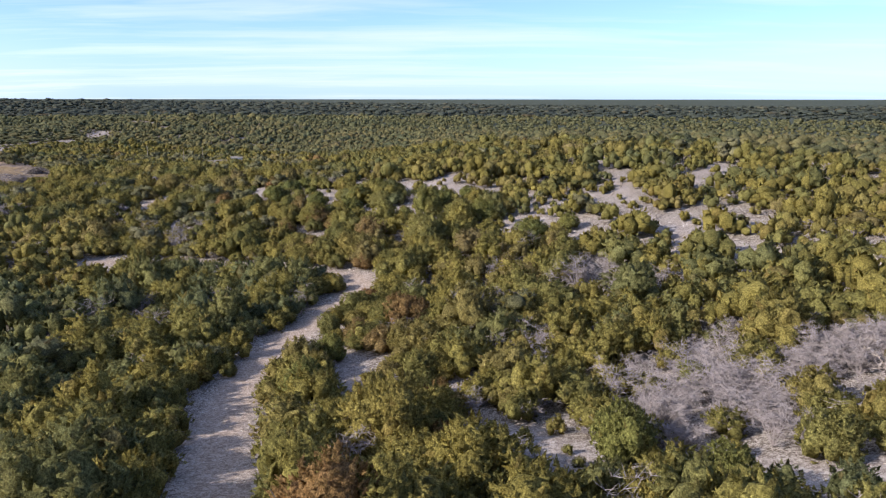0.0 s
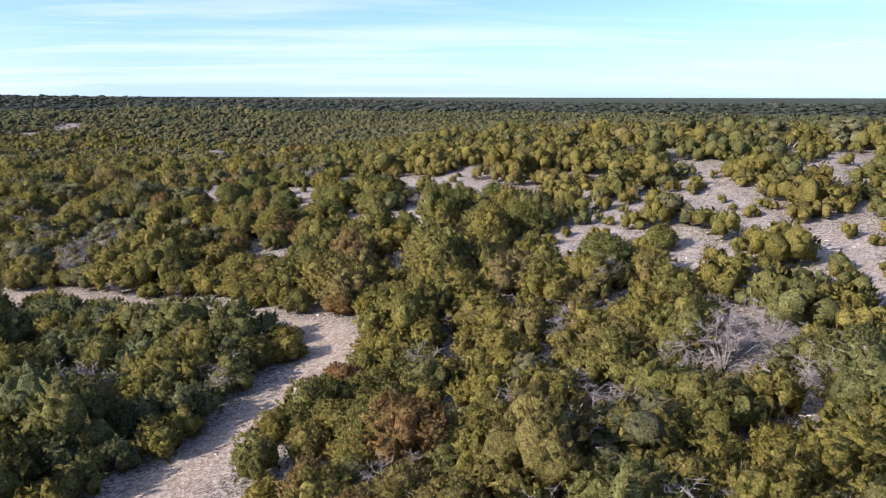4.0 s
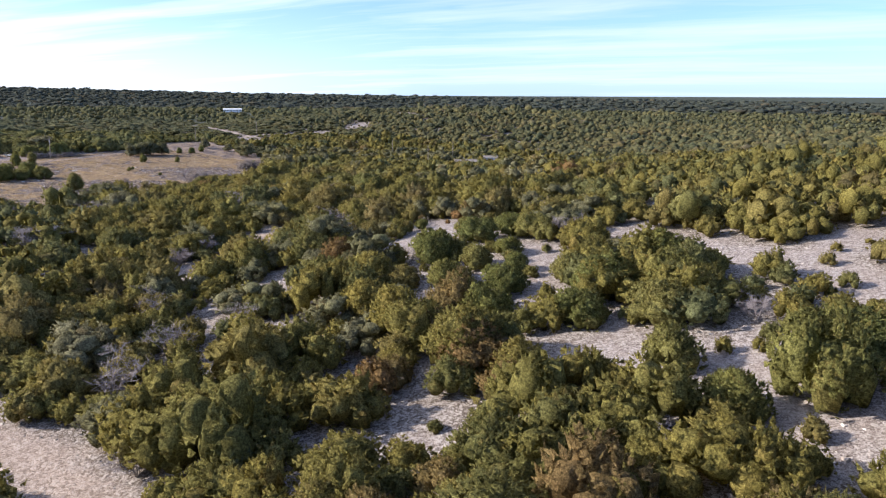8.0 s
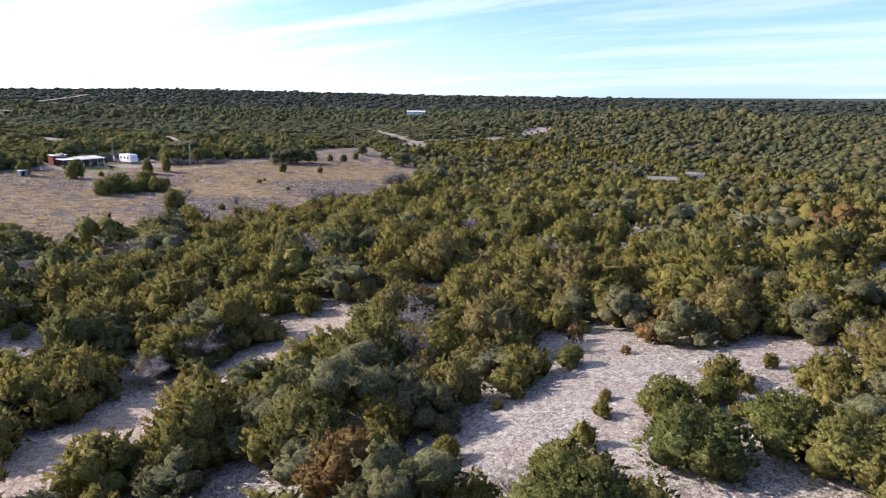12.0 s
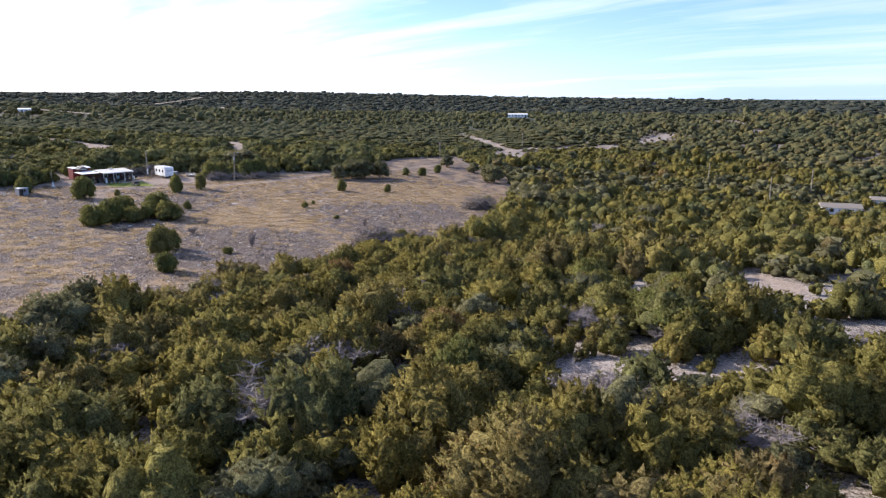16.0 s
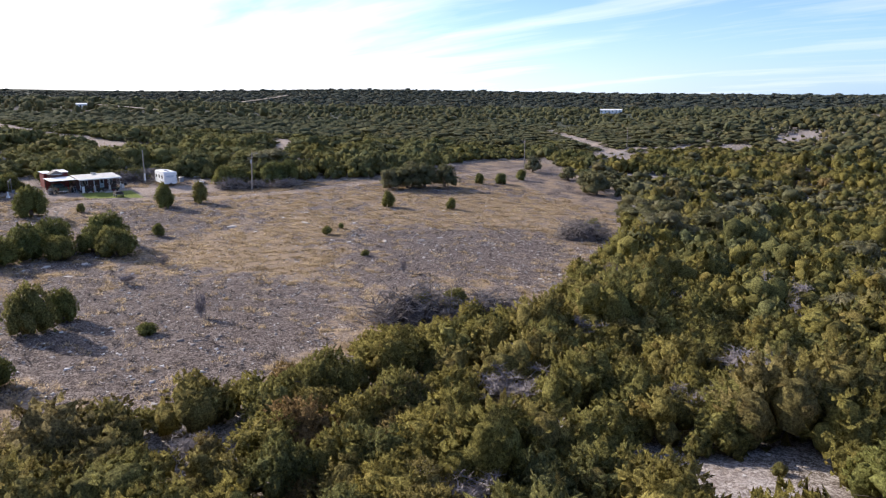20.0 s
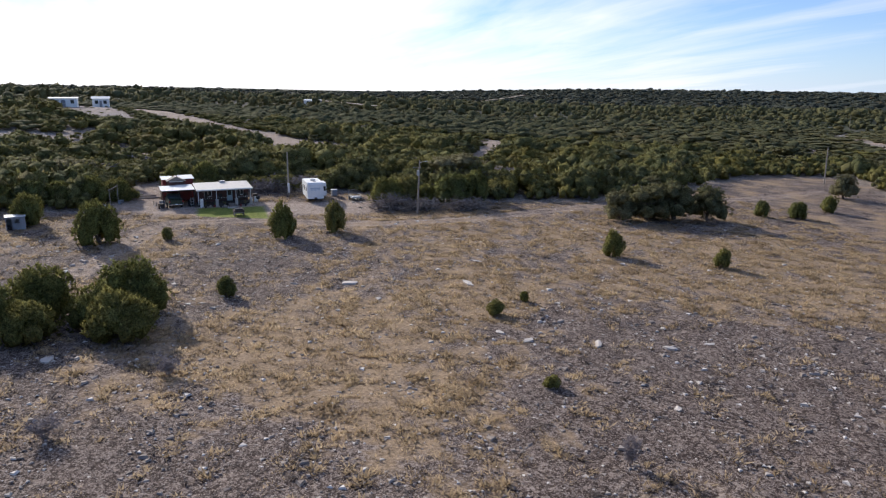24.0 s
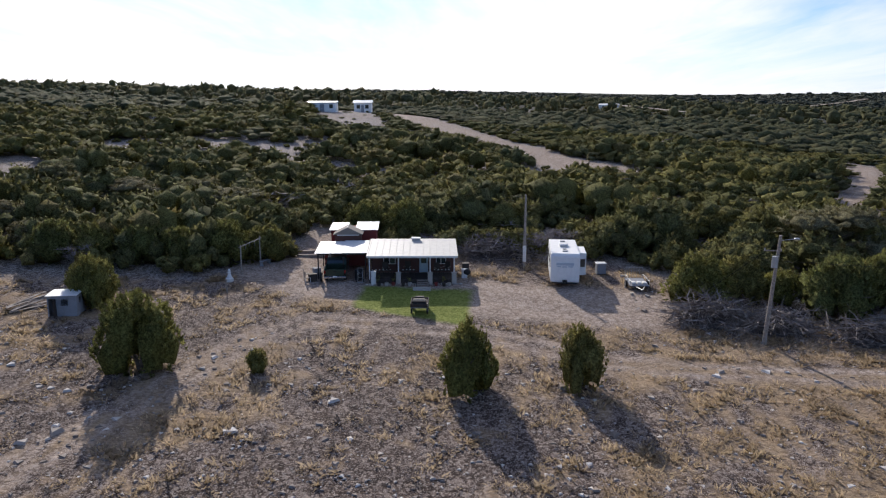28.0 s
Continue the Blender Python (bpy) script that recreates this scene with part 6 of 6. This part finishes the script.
# ---- stones and grass ----
def stones_material():
    m, N = material("loose_limestone")
    i = N.add("ShaderNodeNewGeometry")
    c = N.ramp(i.outputs["Random Per Island"], [(0.0, (0.20, 0.165, 0.140)), (0.6, (0.36, 0.315, 0.275)), (0.8, (0.54, 0.49, 0.44)), (1.0, (0.74, 0.69, 0.63))])
    finish(N, c, 0.95, N.noise(i.outputs["Position"], 18.0, 4.0), 0.4, 0.03, spec=0.2)
    return m


def grass_material():
    m, N = material("dry_straw_grass")
    i = N.add("ShaderNodeNewGeometry")
    c = N.ramp(N.noise(i.outputs["Position"], 0.35, 4.0), [(0.3, (0.31, 0.23, 0.145)), (0.5, (0.455, 0.342, 0.208)), (0.7, (0.59, 0.455, 0.285))])
    l = N.span(i.outputs["Random Per Island"], 0, 1, 0.65, 1.25)
    c = N.mix(1.0, c, N.add("ShaderNodeCombineColor", {0: l, 1: l, 2: l}).outputs[0], "MULTIPLY")
    p = N.add("ShaderNodeBsdfPrincipled", {"Base Color": c, "Roughness": 0.8, "Specular IOR Level": 0.2})
    t = N.add("ShaderNodeBsdfTranslucent", {"Color": c})
    N.add("ShaderNodeOutputMaterial", {"Surface": N.add("ShaderNodeMixShader", {0: 0.4, 1: p.outputs[0], 2: t.outputs[0]}).outputs[0]})
    return m


r = np.random.RandomState(77)
WEDGE = np.array([(0.6, 0.0, -0.2), (-0.35, 0.5, -0.2), (-0.35, -0.5, -0.2), (0.40, 0.0, 0.38), (-0.22, 0.36, 0.34), (-0.26, -0.34, 0.30)])
kinds = [(WEDGE * r.uniform(0.65, 1.3, (6, 3)) * (1, 1, 0.75), np.array([(0, 1, 4), (0, 4, 3), (1, 2, 5), (1, 5, 4), (2, 0, 3), (2, 3, 5), (3, 4, 5)])) for _ in range(10)]
sx, sy = r.uniform(-250, 60, 240000), r.uniform(25, 350, 240000)
sx, sy = np.concatenate([sx, r.uniform(-225, -134, 30000)]), np.concatenate([sy, r.uniform(205, 300, 30000)])
near_path, inside = line_dist(sx, sy, FLIGHT), polygon_side(sx, sy, FIELD)
rocky = (wobble(sx, sy, 16, 31) > 0.15) | (strawy(sx, sy) < -0.35)
bare_side = np.maximum(clearing_side(sx, sy), road_side(sx, sy) * np.where(r.rand(len(sx)) < 0.25, 1, -1))
k = (near_path < 58) & (r.rand(len(sx)) < 0.62) & ((bare_side > -0.6) | ((inside > 0.5) & rocky))
k &= ~((sx < -228) & (sy > 225) & (sy < 262))
sx, sy = sx[k], sy[k]
ss = np.clip(r.lognormal(np.where(polygon_side(sx, sy, FIELD) > 0, -1.95, -2.15), 0.55, len(sx)), 0.07, 0.7)
scatter(kinds, sx, sy, r.randint(0, 10, len(sx)), np.stack([ss, ss * 0.7], axis=1), r.uniform(0, 6.28, len(sx)), "loose_stones", stones_material(), "loose pale limestone rocks strewn on the ground", "stones", 0.0, False)
print("stones", len(sx))
MAT_SLAB = stones_material()


def slab(px, py, length, w, rz, seed):
    """A flat weathered outcrop of limestone with a broken edge."""
    q = np.random.RandomState(seed)
    e = thing("limestone_slab", px, py, rz, "flat pale limestone slab showing through the soil", "rock", "limestone slabs", -0.05)
    bm = bmesh.new()
    k = 11
    rim = [(math.cos(6.2832 * i / k) * length / 2 * q.uniform(0.6, 1.05), math.sin(6.2832 * i / k) * w / 2 * q.uniform(0.6, 1.05)) for i in range(k)]
    low = [bm.verts.new((u * 1.06, v * 1.06, -0.1)) for u, v in rim]
    top = [bm.verts.new((u, v, q.uniform(0.10, 0.19))) for u, v in rim]
    mid = bm.verts.new((0, 0, 0.2))
    for i in range(k):
        j = (i + 1) % k
        bm.faces.new((low[i], low[j], top[j], top[i]))
        bm.faces.new((top[i], top[j], mid))
    part("slab_top", bm, MAT_SLAB, e)


SLABS = [(-186.0, 230.5, 1.6, 0.9), (-180.5, 227.7, 1.5, 0.6), (-199.8, 254.2, 2.2, 1.0), (-181.2, 264.6, 1.4, 0.7), (-179.1, 269.5, 1.7, 0.6), (-196.9, 265.3, 2.6, 0.9), (-177.0, 274.5, 1.1, 0.5), (-176.8, 278.0, 1.0, 0.6), (-186.4, 226.4, 1.2, 0.7), (-167.9, 268.6, 0.8, 0.5), (-183.4, 263.1, 1.0, 0.6), (-204.1, 269.1, 1.1, 0.7), (-219.0, 215.8, 1.2, 0.8)]
for n, (px, py, length, w) in enumerate(SLABS):
    slab(px, py, length, w, 37 * n, 400 + n)

tufts = []
for s in range(6):
    r2 = np.random.RandomState(200 + s)
    n = 8
    an = r2.uniform(0, 6.28, n)
    b = np.stack([np.cos(an), np.sin(an), np.zeros(n)], axis=1) * r2.uniform(0.02, 0.30, (n, 1))
    tip = b * r2.uniform(1.5, 2.6, (n, 1)) + np.array([0.10, -0.12, 0]) + np.array([0, 0, 1]) * r2.uniform(0.35, 1.0, (n, 1))
    wd = np.stack([-np.sin(an), np.cos(an), np.zeros(n)], axis=1) * r2.uniform(0.04, 0.10, (n, 1))
    up = b * 1.4 + np.array([0, 0, 1.0]) + r2.normal(size=(n, 3)) * 0.25
    tufts.append((np.stack([b + wd, b - wd, tip], axis=1).reshape(-1, 3), np.arange(3 * n).reshape(-1, 3), np.zeros(3 * n), np.repeat(up, 3, axis=0)))
cx, cy = r.uniform(-252, -130, 26000), r.uniform(184, 372, 26000)
k = (polygon_side(cx, cy, FIELD) > 0.2) & (r.rand(len(cx)) < np.where(strawy(cx, cy) > 0.0, 0.97, 0.10)) & (line_dist(cx, cy, FLIGHT) < 72)
cx, cy = cx[k], cy[k]
sx, sy = np.repeat(cx, 8), np.repeat(cy, 8)
sx, sy = sx + r.normal(size=len(sx)) * 0.42, sy + r.normal(size=len(sy)) * 0.32
k = (line_dist(sx, sy, YARD) > 1.6) & (line_dist(sx, sy, [(-243, 231), (-240, 236), (-237, 252), (-236, 262)]) > 4.5) & (polygon_side(sx, sy, LAWN) < -0.3)
sx, sy = sx[k], sy[k]
ss = r.uniform(0.35, 0.8, len(sx))
scatter(tufts, sx, sy, r.randint(0, 6, len(sx)), np.stack([ss * 1.4, ss * r.uniform(0.2, 0.5, len(sx))], axis=1), r.uniform(0, 6.28, len(sx)), "dry_grass", grass_material(), "tufts of dry straw-coloured grass on the meadow", "grass", 0.03)
print("grass", len(sx))
sx, sy = r.uniform(-250, -131, 3000), r.uniform(184, 350, 3000)
k = (polygon_side(sx, sy, FIELD) > 1) & (strawy(sx, sy) < -0.45) & (line_dist(sx, sy, YARD) > 2.5) & (polygon_side(sx, sy, LAWN) < -1) & (sx > -226)
sx, sy = sx[k], sy[k]
low = [join(bare(s, 60, 0.018, 5, 2)) for s in range(230, 236)]
scatter(low, sx, sy, r.randint(0, 6, len(sx)), np.stack([r.uniform(0.7, 1.6, len(sx)), r.uniform(0.25, 0.6, len(sx))], axis=1), r.uniform(0, 6.28, len(sx)), "low_scrub", MAT_DUSK, "low leafless purple-grey scrub among the stones", "shrubs", 0.03, False)
print("scrub", len(sx))
